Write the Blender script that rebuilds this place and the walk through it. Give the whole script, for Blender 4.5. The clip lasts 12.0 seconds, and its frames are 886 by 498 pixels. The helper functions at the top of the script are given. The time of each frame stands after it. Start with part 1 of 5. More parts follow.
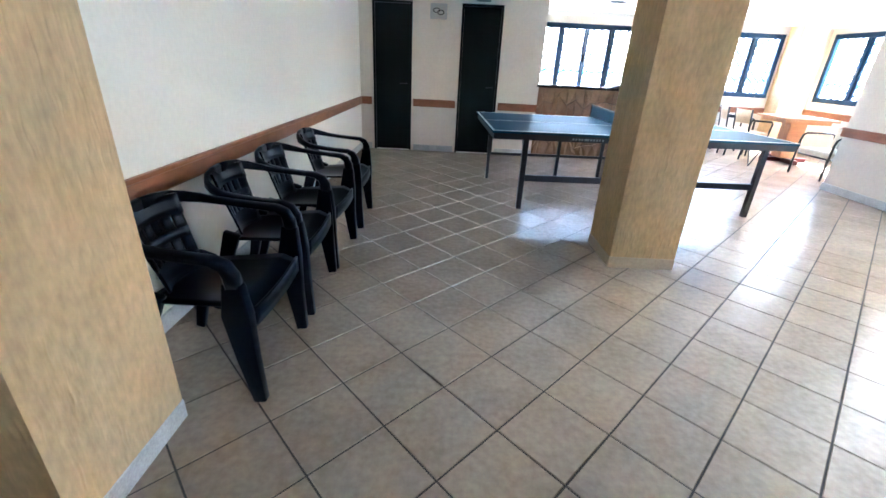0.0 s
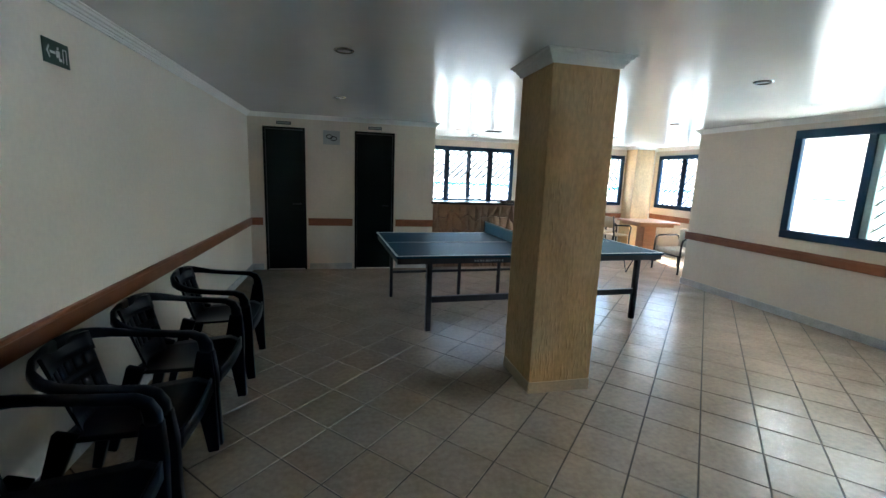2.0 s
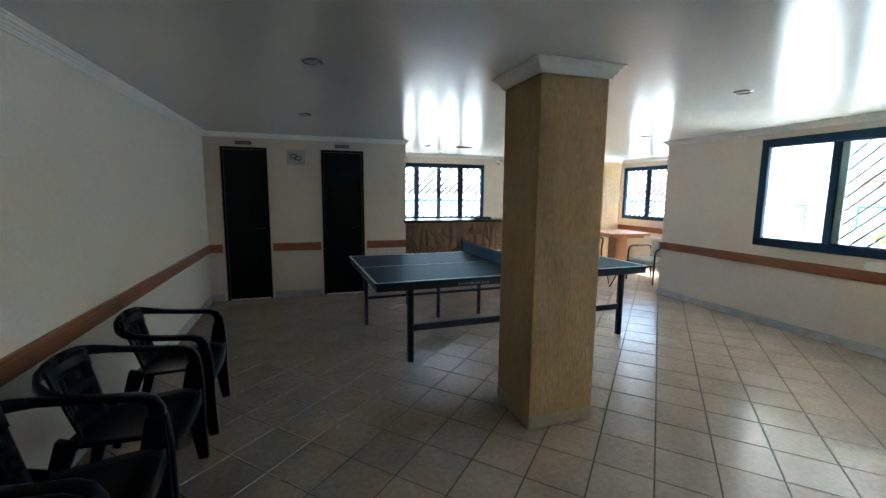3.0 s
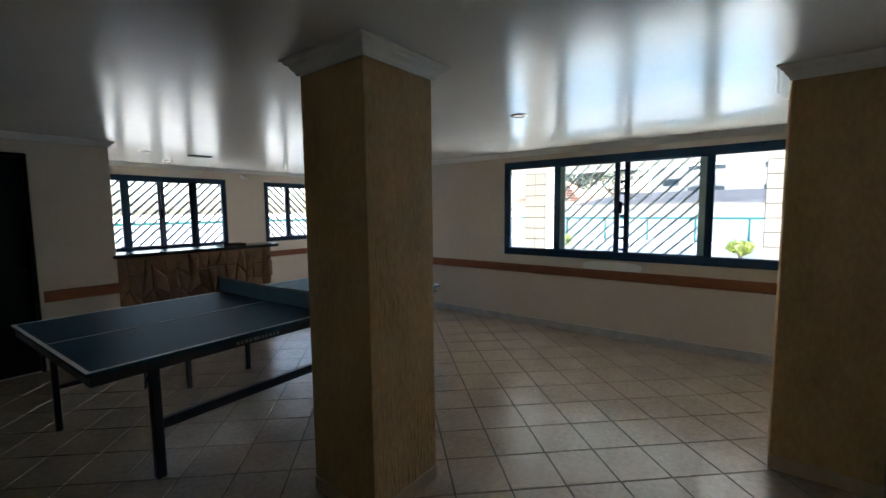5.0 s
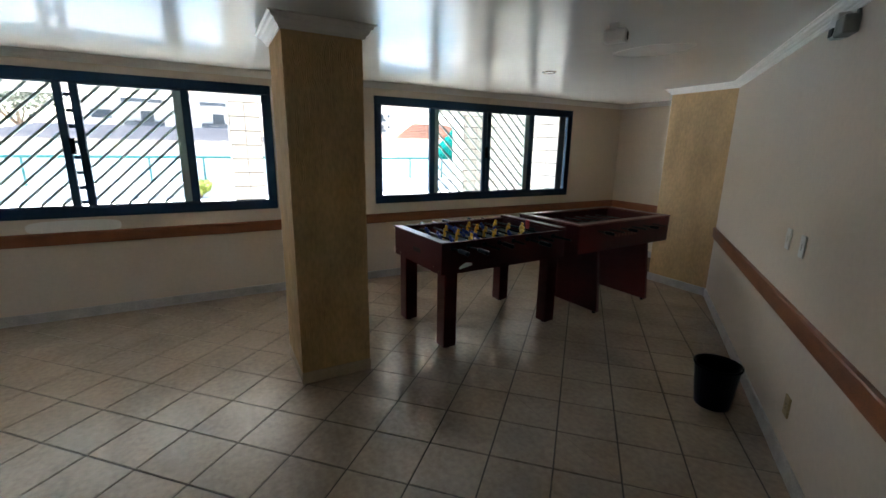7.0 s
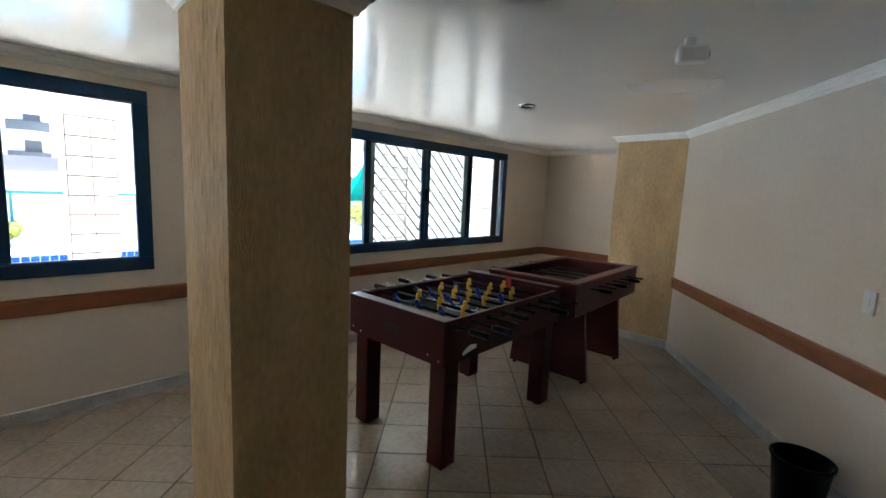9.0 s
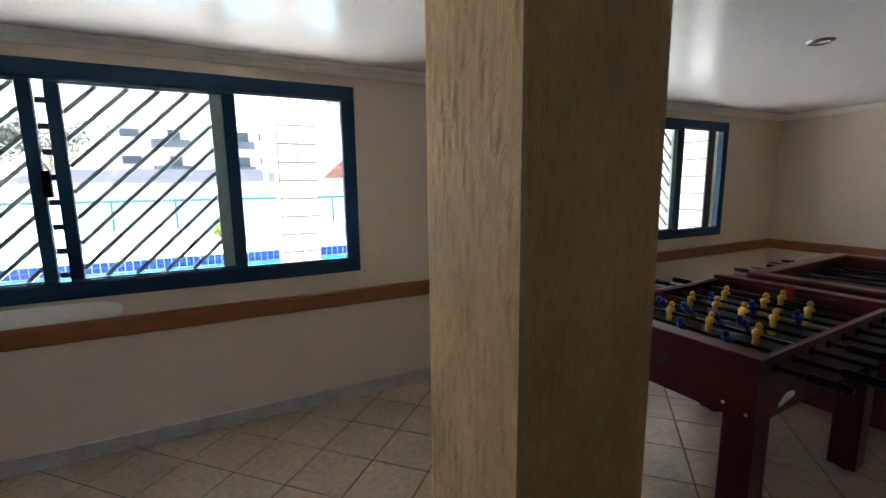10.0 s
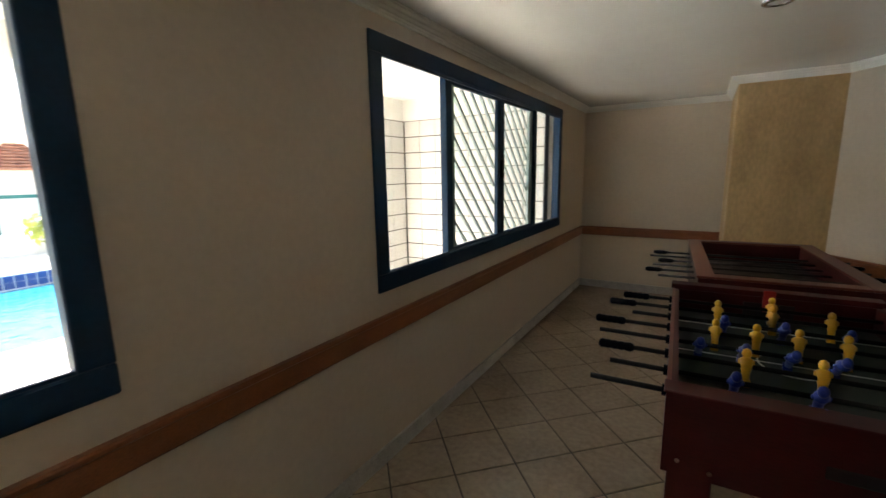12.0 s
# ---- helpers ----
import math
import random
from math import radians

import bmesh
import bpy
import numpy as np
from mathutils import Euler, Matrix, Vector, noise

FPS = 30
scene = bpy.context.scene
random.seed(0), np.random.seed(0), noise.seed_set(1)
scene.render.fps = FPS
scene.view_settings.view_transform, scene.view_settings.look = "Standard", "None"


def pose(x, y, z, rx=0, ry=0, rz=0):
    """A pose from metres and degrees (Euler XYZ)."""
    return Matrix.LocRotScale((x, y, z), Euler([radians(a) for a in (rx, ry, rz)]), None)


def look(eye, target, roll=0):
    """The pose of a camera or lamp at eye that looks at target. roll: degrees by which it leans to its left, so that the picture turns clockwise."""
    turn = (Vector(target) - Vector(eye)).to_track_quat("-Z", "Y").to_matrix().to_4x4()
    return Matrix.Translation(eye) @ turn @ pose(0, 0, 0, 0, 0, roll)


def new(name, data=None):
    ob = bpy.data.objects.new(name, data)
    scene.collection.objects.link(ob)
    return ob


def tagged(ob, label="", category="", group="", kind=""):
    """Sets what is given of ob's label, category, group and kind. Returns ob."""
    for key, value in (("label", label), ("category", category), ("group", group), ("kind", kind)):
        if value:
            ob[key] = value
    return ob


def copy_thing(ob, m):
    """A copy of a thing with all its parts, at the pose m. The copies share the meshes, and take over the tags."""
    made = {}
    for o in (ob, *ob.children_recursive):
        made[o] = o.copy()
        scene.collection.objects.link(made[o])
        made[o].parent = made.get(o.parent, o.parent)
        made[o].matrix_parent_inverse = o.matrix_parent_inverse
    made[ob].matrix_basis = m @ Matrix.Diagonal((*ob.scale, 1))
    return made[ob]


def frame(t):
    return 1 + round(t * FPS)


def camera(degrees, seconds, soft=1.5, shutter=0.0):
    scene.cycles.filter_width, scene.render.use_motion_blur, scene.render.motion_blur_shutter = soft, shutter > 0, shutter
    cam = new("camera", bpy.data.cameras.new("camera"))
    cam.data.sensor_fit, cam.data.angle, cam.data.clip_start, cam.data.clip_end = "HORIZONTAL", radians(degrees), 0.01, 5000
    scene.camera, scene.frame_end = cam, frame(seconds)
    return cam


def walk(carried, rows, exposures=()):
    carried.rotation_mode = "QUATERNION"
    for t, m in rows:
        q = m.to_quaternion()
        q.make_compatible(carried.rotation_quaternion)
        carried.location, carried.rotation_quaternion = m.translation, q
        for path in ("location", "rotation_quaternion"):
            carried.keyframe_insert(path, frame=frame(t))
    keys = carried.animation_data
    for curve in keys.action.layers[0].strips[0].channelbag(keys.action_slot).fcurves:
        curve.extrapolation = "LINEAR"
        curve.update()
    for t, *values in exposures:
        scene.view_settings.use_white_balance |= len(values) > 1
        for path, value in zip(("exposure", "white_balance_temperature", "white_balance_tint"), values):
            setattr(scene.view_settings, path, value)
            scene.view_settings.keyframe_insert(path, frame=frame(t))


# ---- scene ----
cam = camera(92.8, 12.0, shutter=0.15)

PATH = [
    (0, (1.391, 1.690, 1.312), (1.390, 3.520, 0.506), 2.9),
    (0.5, (1.388, 1.789, 1.403), (1.500, 3.682, 0.766), 3.8),
    (1, (1.386, 1.838, 1.467), (1.672, 3.753, 0.969), 1.4),
    (1.5, (1.375, 1.894, 1.483), (1.763, 3.809, 1.058), 1.8),
    (2, (1.343, 1.949, 1.497), (1.796, 3.866, 1.154), 2.2),
    (2.5, (1.315, 2.047, 1.507), (1.808, 3.964, 1.218), 1.5),
    (4.5, (1.213, 2.933, 1.530), (2.534, 4.427, 1.377), -0.8),
    (5, (1.291, 3.055, 1.531), (2.868, 4.271, 1.348), -0.6),
    (5.5, (1.394, 3.170, 1.555), (3.179, 3.950, 1.103), -2.2),
    (6, (1.521, 3.287, 1.532), (3.464, 3.241, 1.062), -0.8),
    (6.5, (1.565, 3.390, 1.570), (3.404, 2.765, 1.094), -0.3),
    (7, (1.617, 3.414, 1.570), (3.321, 2.475, 1.109), 1.0),
    (9, (2.833, 3.482, 1.537), (4.221, 2.064, 1.287), 2.5),
    (9.5, (3.184, 3.554, 1.559), (4.851, 2.492, 1.257), 0.6),
    (10, (3.537, 3.572, 1.510), (5.308, 2.693, 1.211), -0.7),
    (10.5, (3.922, 3.638, 1.490), (5.660, 2.696, 1.189), -1.2),
    (11, (4.374, 3.534, 1.475), (6.050, 2.487, 1.168), -0.7),
    (11.5, (4.746, 3.414, 1.469), (6.246, 2.128, 1.160), 0.6),
    (12, (5.081, 3.249, 1.500), (6.110, 1.570, 1.150), -1.0),
]
walk(cam, [(t, look(eye, target, roll)) for t, eye, target, roll in PATH],
     exposures=[(0, 6.1, 5450, 12), (0.5, 4.85, 5700, 7), (1.5, 4.55, 5700, 5), (2.5, 4.3, 5750, 3), (4.5, 3.5, 6050, 8), (5, 2.95, 6150, 9), (5.5, 3.2, 6150, 9), (6.5, 2.8, 6300, 8), (7, 3.15, 6300, 11), (9, 3.5, 6100, 12), (9.5, 3.6, 6150, 14), (10, 3.3, 6200, 15), (10.5, 2.9, 6150, 14), (11, 2.25, 6150, 13), (11.5, 2.15, 6300, 14), (12, 2.65, 7350, 13)])

# ---- world, sun, exposure ----
world = bpy.data.worlds.new("sky")
scene.world = world
world.use_nodes = True
wn = world.node_tree.nodes
wl = world.node_tree.links
sky = wn.new("ShaderNodeTexSky")
sky.sky_type = "NISHITA"
sky.sun_disc = False
sky.sun_elevation, sky.sun_rotation = radians(58.9), radians(79.7)
sky.dust_density = 3.0
wn["Background"].inputs["Strength"].default_value = 0.15
wl.new(sky.outputs[0], wn["Background"].inputs["Color"])
sun = new("sun", bpy.data.lights.new("sun", "SUN"))
sun.data.energy, sun.data.angle, sun.data.color = 4.0, radians(0.6), (1.0, 0.95, 0.87)
sun.matrix_world = look((4.4, 0.8, 7.4), (0, 0, 0))


# ---- materials ----
def material(name, color, rough=0.6, metal=0.0, vary=0.12, scale=3.0, fine=60.0, bump=0.0, stretch=(1, 1, 1), spec=0.5, island=0.0, rvar=0.0, world_space=False):
    m = bpy.data.materials.new(name)
    m.use_nodes = True
    n, l = m.node_tree.nodes, m.node_tree.links
    b = n["Principled BSDF"]
    b.inputs["Roughness"].default_value = rough
    b.inputs["Metallic"].default_value = metal
    b.inputs["Specular IOR Level"].default_value = spec
    tc = n.new("ShaderNodeTexCoord")
    mp = n.new("ShaderNodeMapping")
    mp.inputs["Scale"].default_value = stretch
    if world_space:
        l.new(n.new("ShaderNodeNewGeometry").outputs["Position"], mp.inputs[0])
    else:
        l.new(tc.outputs["Object"], mp.inputs[0])
    big = n.new("ShaderNodeTexNoise")
    big.inputs["Scale"].default_value, big.inputs["Detail"].default_value = scale, 5
    small = n.new("ShaderNodeTexNoise")
    small.inputs["Scale"].default_value, small.inputs["Detail"].default_value = fine, 4
    l.new(mp.outputs[0], big.inputs["Vector"])
    l.new(mp.outputs[0], small.inputs["Vector"])
    add = n.new("ShaderNodeMath")
    add.operation = "ADD"
    l.new(big.outputs[0], add.inputs[0])
    l.new(small.outputs[0], add.inputs[1])
    src = add.outputs[0]
    if island:
        oi = n.new("ShaderNodeObjectInfo")
        ge = n.new("ShaderNodeNewGeometry")
        s1 = n.new("ShaderNodeMath")
        s1.operation = "ADD"
        l.new(oi.outputs["Random"], s1.inputs[0])
        l.new(ge.outputs["Random Per Island"], s1.inputs[1])
        s2 = n.new("ShaderNodeMath")
        s2.operation = "MULTIPLY_ADD"
        l.new(s1.outputs[0], s2.inputs[0])
        s2.inputs[1].default_value = island
        l.new(src, s2.inputs[2])
        src = s2.outputs[0]
    mr = n.new("ShaderNodeMapRange")
    mr.inputs["From Min"].default_value, mr.inputs["From Max"].default_value = 0.6, 1.4 + island * 2
    mr.inputs["To Min"].default_value, mr.inputs["To Max"].default_value = 1 - vary, 1 + vary
    l.new(src, mr.inputs[0])
    mx = n.new("ShaderNodeVectorMath")
    mx.operation = "SCALE"
    mx.inputs[0].default_value = color
    l.new(mr.outputs[0], mx.inputs["Scale"])
    l.new(mx.outputs[0], b.inputs["Base Color"])
    rr = n.new("ShaderNodeMapRange")
    rr.inputs["From Min"].default_value, rr.inputs["From Max"].default_value = 0.3, 0.7
    rr.inputs["To Min"].default_value, rr.inputs["To Max"].default_value = max(rough - rvar, 0.02), min(rough + rvar, 1)
    l.new(big.outputs[0], rr.inputs[0])
    if rvar:
        l.new(rr.outputs[0], b.inputs["Roughness"])
    if bump:
        bp = n.new("ShaderNodeBump")
        bp.inputs["Strength"].default_value = 1.0
        bp.inputs["Distance"].default_value = bump
        l.new(src if not island else add.outputs[0], bp.inputs["Height"])
        l.new(bp.outputs[0], b.inputs["Normal"])
    return m


def glass_material():
    m = bpy.data.materials.new("window_glass")
    m.use_nodes = True
    n, l = m.node_tree.nodes, m.node_tree.links
    n.remove(n["Principled BSDF"])
    tr = n.new("ShaderNodeBsdfTransparent")
    tr.inputs[0].default_value = (0.97, 0.985, 0.98, 1)
    gl = n.new("ShaderNodeBsdfGlossy")
    gl.inputs["Roughness"].default_value = 0.03
    lw = n.new("ShaderNodeLayerWeight")
    lw.inputs[0].default_value = 0.5
    pw = n.new("ShaderNodeMath")
    pw.operation = "POWER"
    pw.inputs[1].default_value = 5.0
    l.new(lw.outputs["Facing"], pw.inputs[0])
    fr = n.new("ShaderNodeMath")
    fr.operation = "MULTIPLY_ADD"
    fr.inputs[1].default_value, fr.inputs[2].default_value = 0.5, 0.03
    l.new(pw.outputs[0], fr.inputs[0])
    mix = n.new("ShaderNodeMixShader")
    l.new(fr.outputs[0], mix.inputs[0])
    l.new(tr.outputs[0], mix.inputs[1])
    l.new(gl.outputs[0], mix.inputs[2])
    l.new(mix.outputs[0], n["Material Output"].inputs[0])
    return m


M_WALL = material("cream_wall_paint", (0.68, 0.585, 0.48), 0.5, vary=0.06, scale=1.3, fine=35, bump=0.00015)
# Paler tone of cream for the left wall alone.
M_WALLPALE = material("paler_cream_wall", (0.80, 0.74, 0.635), 0.5, vary=0.06, scale=1.3, fine=35, bump=0.00015)
M_CEIL = material("glossy_ceiling_paint", (0.83, 0.835, 0.805), 0.22, vary=0.03, scale=0.9, fine=6, spec=1.0, rvar=0)
M_MOULD = material("white_moulding_paint", (0.86, 0.855, 0.82), 0.45, vary=0.05, scale=4, fine=60)
M_TRIM = material("varnished_brown_wood", (0.26, 0.09, 0.036), 0.4, vary=0.35, scale=2, fine=30, bump=0.0001, stretch=(3, 3, 9))
M_BASE = material("grey_granite", (0.46, 0.45, 0.43), 0.35, vary=0.3, scale=9, fine=90)
M_TILE = material("beige_ceramic_tile", (0.345, 0.272, 0.205), 0.25, vary=0.34, spec=0.6, scale=3, fine=30, island=0.15, rvar=0, world_space=True)
M_GROUT = material("dark_grout", (0.045, 0.037, 0.03), 0.8, vary=0.3, scale=3, fine=50)
M_COL = material("ochre_textured_plaster", (0.565, 0.38, 0.19), 0.6, vary=0.25, scale=6, fine=45, bump=0.0007, stretch=(1, 1, 0.45))
M_DOOR = material("dark_green_door_paint", (0.003, 0.007, 0.007), 0.4, vary=0.2, scale=3, fine=50, spec=0.2)
M_FRAME = material("dark_blue_green_window_paint", (0.008, 0.037, 0.082), 0.5, vary=0.2, scale=4, fine=60, spec=0.25)
M_SASH = material("grey_green_sash_paint", (0.33, 0.43, 0.43), 0.4, vary=0.2, scale=4, fine=60)
M_GLASS = glass_material()
M_BLACK = material("black_plastic", (0.0020, 0.0038, 0.0090), 0.3, vary=0.2, scale=6, fine=80, spec=0.07)
M_STEEL = material("black_painted_steel", (0.006, 0.007, 0.010), 0.4, vary=0.25, scale=8, fine=80)
M_TABLE = material("blue_green_table_top", (0.010, 0.05, 0.085), 0.5, vary=0.15, scale=3, fine=60, spec=0.05)
M_LINE = material("white_line_paint", (0.75, 0.76, 0.74), 0.5, vary=0.08)
M_NET = material("light_blue_net_cloth", (0.30, 0.56, 0.72), 0.7, vary=0.12, scale=20, fine=200)
M_WOODRED = material("dark_red_wood", (0.052, 0.006, 0.006), 0.38, spec=0.25, vary=0.3, scale=3, fine=40, bump=0.00005, stretch=(1, 1, 5))
M_STONE = material("rough_brown_stone", (0.24, 0.13, 0.075), 0.7, vary=0.45, scale=6, fine=40, bump=0.001, island=0.25)
M_COUNTER = material("dark_granite_counter", (0.035, 0.03, 0.03), 0.2, vary=0.4, scale=20, fine=150)
M_WOOD = material("orange_brown_wood", (0.42, 0.20, 0.09), 0.4, vary=0.25, scale=3, fine=40, stretch=(1, 6, 6))
M_WHITE = material("white_plastic", (0.75, 0.75, 0.72), 0.4, vary=0.05)
M_DECK = material("white_stone_deck", (0.72, 0.70, 0.66), 0.7, vary=0.1, scale=2, fine=30)
M_WTILE = material("white_glazed_tile", (0.66, 0.66, 0.64), 0.25, vary=0.06, scale=4, fine=40, island=0.05)
M_STONEJOINT = material("brown_mortar", (0.07, 0.045, 0.03), 0.9, vary=0.3)
M_FADED = material("faded_print", (0.22, 0.23, 0.23), 0.6, vary=0.4, scale=60, fine=200)
M_NETTAPE = material("pale_net_tape", (0.60, 0.70, 0.75), 0.7, vary=0.08)
M_CHROME = material("worn_chrome", (0.55, 0.55, 0.55), 0.25, metal=1.0, vary=0.15, scale=10, fine=90)
M_DARKSTEEL = material("dull_dark_steel", (0.008, 0.008, 0.009), 0.4, metal=0.0, spec=0.12, vary=0.2)
M_FIELD = material("dark_green_field", (0.005, 0.018, 0.013), 0.45, spec=0.2, vary=0.2, scale=5, fine=70)
# Near-black paints the shade of holes and recesses; also plain black parts.
M_HOLE = material("black_for_shade_and_parts", (0.006, 0.006, 0.006), 0.6, vary=0.3)
M_RED = material("red_plastic", (0.35, 0.012, 0.012), 0.4, vary=0.15)
M_YELLOW = material("yellow_plastic", (0.70, 0.36, 0.02), 0.35, vary=0.12)
M_BLUE = material("blue_plastic", (0.01, 0.035, 0.26), 0.35, vary=0.15)
# Lighter tone than the red wood of the panels.
M_WOODRIM = material("lighter_wood_rim", (0.13, 0.035, 0.025), 0.35, spec=0.35, vary=0.3, scale=4, fine=50)
M_PINE = material("pale_plywood", (0.55, 0.40, 0.24), 0.45, vary=0.2, scale=3, fine=50, stretch=(1, 6, 6))
M_CLOTH = material("beige_cloth", (0.50, 0.44, 0.36), 0.85, vary=0.15, scale=8, fine=150, bump=0.001)
M_PATCH = material("fresh_filler", (0.84, 0.83, 0.79), 0.35, vary=0.06, spec=0.8)
M_OLDPLATE = material("yellowed_plastic", (0.40, 0.30, 0.15), 0.5, vary=0.25, scale=20, fine=90)
M_GREY = material("grey_metal", (0.22, 0.22, 0.21), 0.5, vary=0.15)
M_SIGN = material("dark_green_plastic", (0.01, 0.05, 0.035), 0.4, vary=0.1)
M_PLAQUE = material("grey_plaque", (0.42, 0.42, 0.40), 0.5, vary=0.1)
M_WATER = material("pool_water", (0.015, 0.19, 0.33), 0.06, vary=0.25, scale=0.8, fine=5, bump=0.02)
M_BTILE = material("blue_glazed_tile", (0.008, 0.05, 0.22), 0.25, vary=0.2, island=0.2)
M_JOINT = material("dark_joint", (0.06, 0.06, 0.06), 0.8, vary=0.2)
M_TEAL = material("teal_paint", (0.005, 0.13, 0.12), 0.5, vary=0.15)
M_CANOPY = material("teal_cloth", (0.003, 0.075, 0.068), 0.9, vary=0.15, spec=0.0)
M_FROST = material("pale_glass_panel", (0.58, 0.67, 0.65), 0.3, vary=0.08)
M_FROSTDARK = material("smoked_glass_rail", (0.04, 0.05, 0.06), 0.4, vary=0.1)
M_DARKGLASS = material("dark_window_glass", (0.02, 0.03, 0.04), 0.3, vary=0.2)
M_HOUSE = material("pale_render", (0.46, 0.44, 0.41), 0.8, vary=0.1, scale=0.5, fine=8)
M_ROOF = material("red_clay_tiles", (0.27, 0.125, 0.075), 0.8, vary=0.6, scale=1.5, fine=12)
M_GREYROOF = material("weathered_grey_roof", (0.22, 0.20, 0.19), 0.8, vary=0.3, scale=1.0, fine=8)
M_BARK = material("brown_bark", (0.14, 0.10, 0.07), 0.9, vary=0.3)
M_LEAF = material("green_leaves", (0.035, 0.055, 0.025), 0.6, vary=0.3, scale=2, fine=20, island=0.2)
M_LEAFY = material("yellow_green_leaves", (0.26, 0.30, 0.05), 0.6, vary=0.3, scale=2, fine=20, island=0.2)


# ---- helpers of the scene ----
def box(bm, x0, x1, y0, y1, z0, z1, f=None):
    f = f or (lambda x, y, z: (x, y, z))
    v = [bm.verts.new(f(x, y, z)) for x in (x0, x1) for y in (y0, y1) for z in (z0, z1)]
    for q in ((0, 1, 3, 2), (4, 6, 7, 5), (0, 4, 5, 1), (2, 3, 7, 6), (0, 2, 6, 4), (1, 5, 7, 3)):
        bm.faces.new([v[i] for i in q])


def prism(bm, pts, z0, z1):
    lo = [bm.verts.new((x, y, z0)) for x, y in pts]
    hi = [bm.verts.new((x, y, z1)) for x, y in pts]
    bm.faces.new(lo[::-1])
    bm.faces.new(hi)
    for i in range(len(pts)):
        j = (i + 1) % len(pts)
        bm.faces.new((lo[i], lo[j], hi[j], hi[i]))


def tube(bm, pts, r, seg=8, closed=False):
    """A round bar through the points, one ring at each."""
    pts = [Vector(p) for p in pts]
    rings, side = [], None
    for i, p in enumerate(pts):
        a, b = pts[max(i - 1, 0)], pts[min(i + 1, len(pts) - 1)]
        d = (b - a).normalized()
        if side is None:
            side = d.orthogonal().normalized()
        side = (side - d * side.dot(d)).normalized()
        up = d.cross(side)
        rad = r[i] if isinstance(r, (list, tuple)) else r
        rings.append([bm.verts.new(p + (side * math.cos(k * 2 * math.pi / seg) + up * math.sin(k * 2 * math.pi / seg)) * rad) for k in range(seg)])
    for a, b in zip(rings, rings[1:]):
        for k in range(seg):
            bm.faces.new((a[k], a[(k + 1) % seg], b[(k + 1) % seg], b[k]))
    bm.faces.new(rings[0][::-1])
    bm.faces.new(rings[-1])


def bevel(bm, w, seg=2, angle=30):
    bmesh.ops.recalc_face_normals(bm, faces=bm.faces)
    e = [e for e in bm.edges if len(e.link_faces) == 2 and e.calc_face_angle(0) > radians(angle)]
    bmesh.ops.bevel(bm, geom=e, offset=w, segments=seg, affect="EDGES", profile=0.5)


def mesh_of(name, bm, mat, smooth=False):
    bmesh.ops.recalc_face_normals(bm, faces=bm.faces)
    me = bpy.data.meshes.new(name)
    bm.to_mesh(me)
    bm.free()
    me.materials.append(mat)
    if smooth:
        for p in me.polygons:
            p.use_smooth = True
    return me


def part(name, bm, mat, parent, label="", smooth=False):
    ob = new(name, mesh_of(name, bm, mat, smooth))
    ob.parent = parent
    return tagged(ob, label)


def thing(name, label, category, group="", at=(0, 0, 0), turn=0, kind=""):
    ob = new(name)
    ob.empty_display_size = 0.1
    ob.matrix_world = pose(*at, 0, 0, turn)
    return tagged(ob, label, category, group, kind)


def struct(name, bm, mat, label, category="wall", smooth=False):
    return tagged(new(name, mesh_of(name, bm, mat, smooth)), label, category, "", "structure")


def b1(*a):
    bm = bmesh.new()
    box(bm, *a)
    return bm


# ---- plan ----
XW, YD, YB, XB, YF = 6.41, 8.59, 10.6, 8.4, -2.42   # window wall, door wall, bar wall, alcove wall, far wall
YE, XD = 7.30, 2.72                                 # end of window wall, end of door wall
H = 2.285                                           # ceiling
T = 0.13
DG0, DG1 = (4.16, -1.38), (1.79, 1.79)             # slanting wall
WIN = [("x", XW, -1.365, 1.70, 0.922, 2.145), ("x", XW, 2.797, 5.925, 0.925, 2.156),
       ("y", YB, 2.9, 4.87, 0.94, 2.10), ("y", YB, 5.58, 7.56, 0.97, 2.09), ("x", XB, 7.75, 10.5, 0.95, 2.12)]


def wall_with_holes(axis, p0, p1, a0, a1, z0, z1, holes):
    """A wall between p0 and p1 of its axis, that runs from a0 to a1, with openings (b0, b1, y0, y1)."""
    bm = bmesh.new()
    f = (lambda x, y, z: (x, y, z)) if axis == "x" else (lambda x, y, z: (y, x, z))
    cur = a0
    for b0, b1_, lo, hi in sorted(holes):
        box(bm, p0, p1, cur, b0, z0, z1, f)
        if lo > z0:
            box(bm, p0, p1, b0, b1_, z0, lo, f)
        box(bm, p0, p1, b0, b1_, hi, z1, f)
        cur = b1_
    box(bm, p0, p1, cur, a1, z0, z1, f)
    return bm


def holes_of(axis, plane):
    return [w[2:] for w in WIN if w[0] == axis and w[1] == plane]


ZT = 2.6
CREAM = "smooth cream painted plaster wall"
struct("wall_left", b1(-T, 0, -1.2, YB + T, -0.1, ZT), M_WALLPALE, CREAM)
struct("wall_window", wall_with_holes("x", XW, XW + T, YF - T, YE, -0.1, ZT, holes_of("x", XW)), M_WALL, "cream painted wall with two wide windows")
struct("wall_far", b1(4.0, XW, YF - T, YF, -0.1, ZT), M_WALL, CREAM)
struct("wall_door", wall_with_holes("y", YD, YD + 0.15, 0, XD, -0.1, ZT, [(0.2, 0.78, 0, 2.1), (1.49, 2.09, 0, 2.1)]), M_WALL, "cream painted wall with two dark doors")
struct("wall_bar_side", b1(XD - 0.15, XD, YD + 0.15, YB, -0.1, ZT), M_WALL, CREAM)
struct("wall_bar", wall_with_holes("y", YB, YB + T, 0, XB + T, -0.1, ZT, holes_of("y", YB)), M_WALL, "cream painted wall with two windows behind the bar")
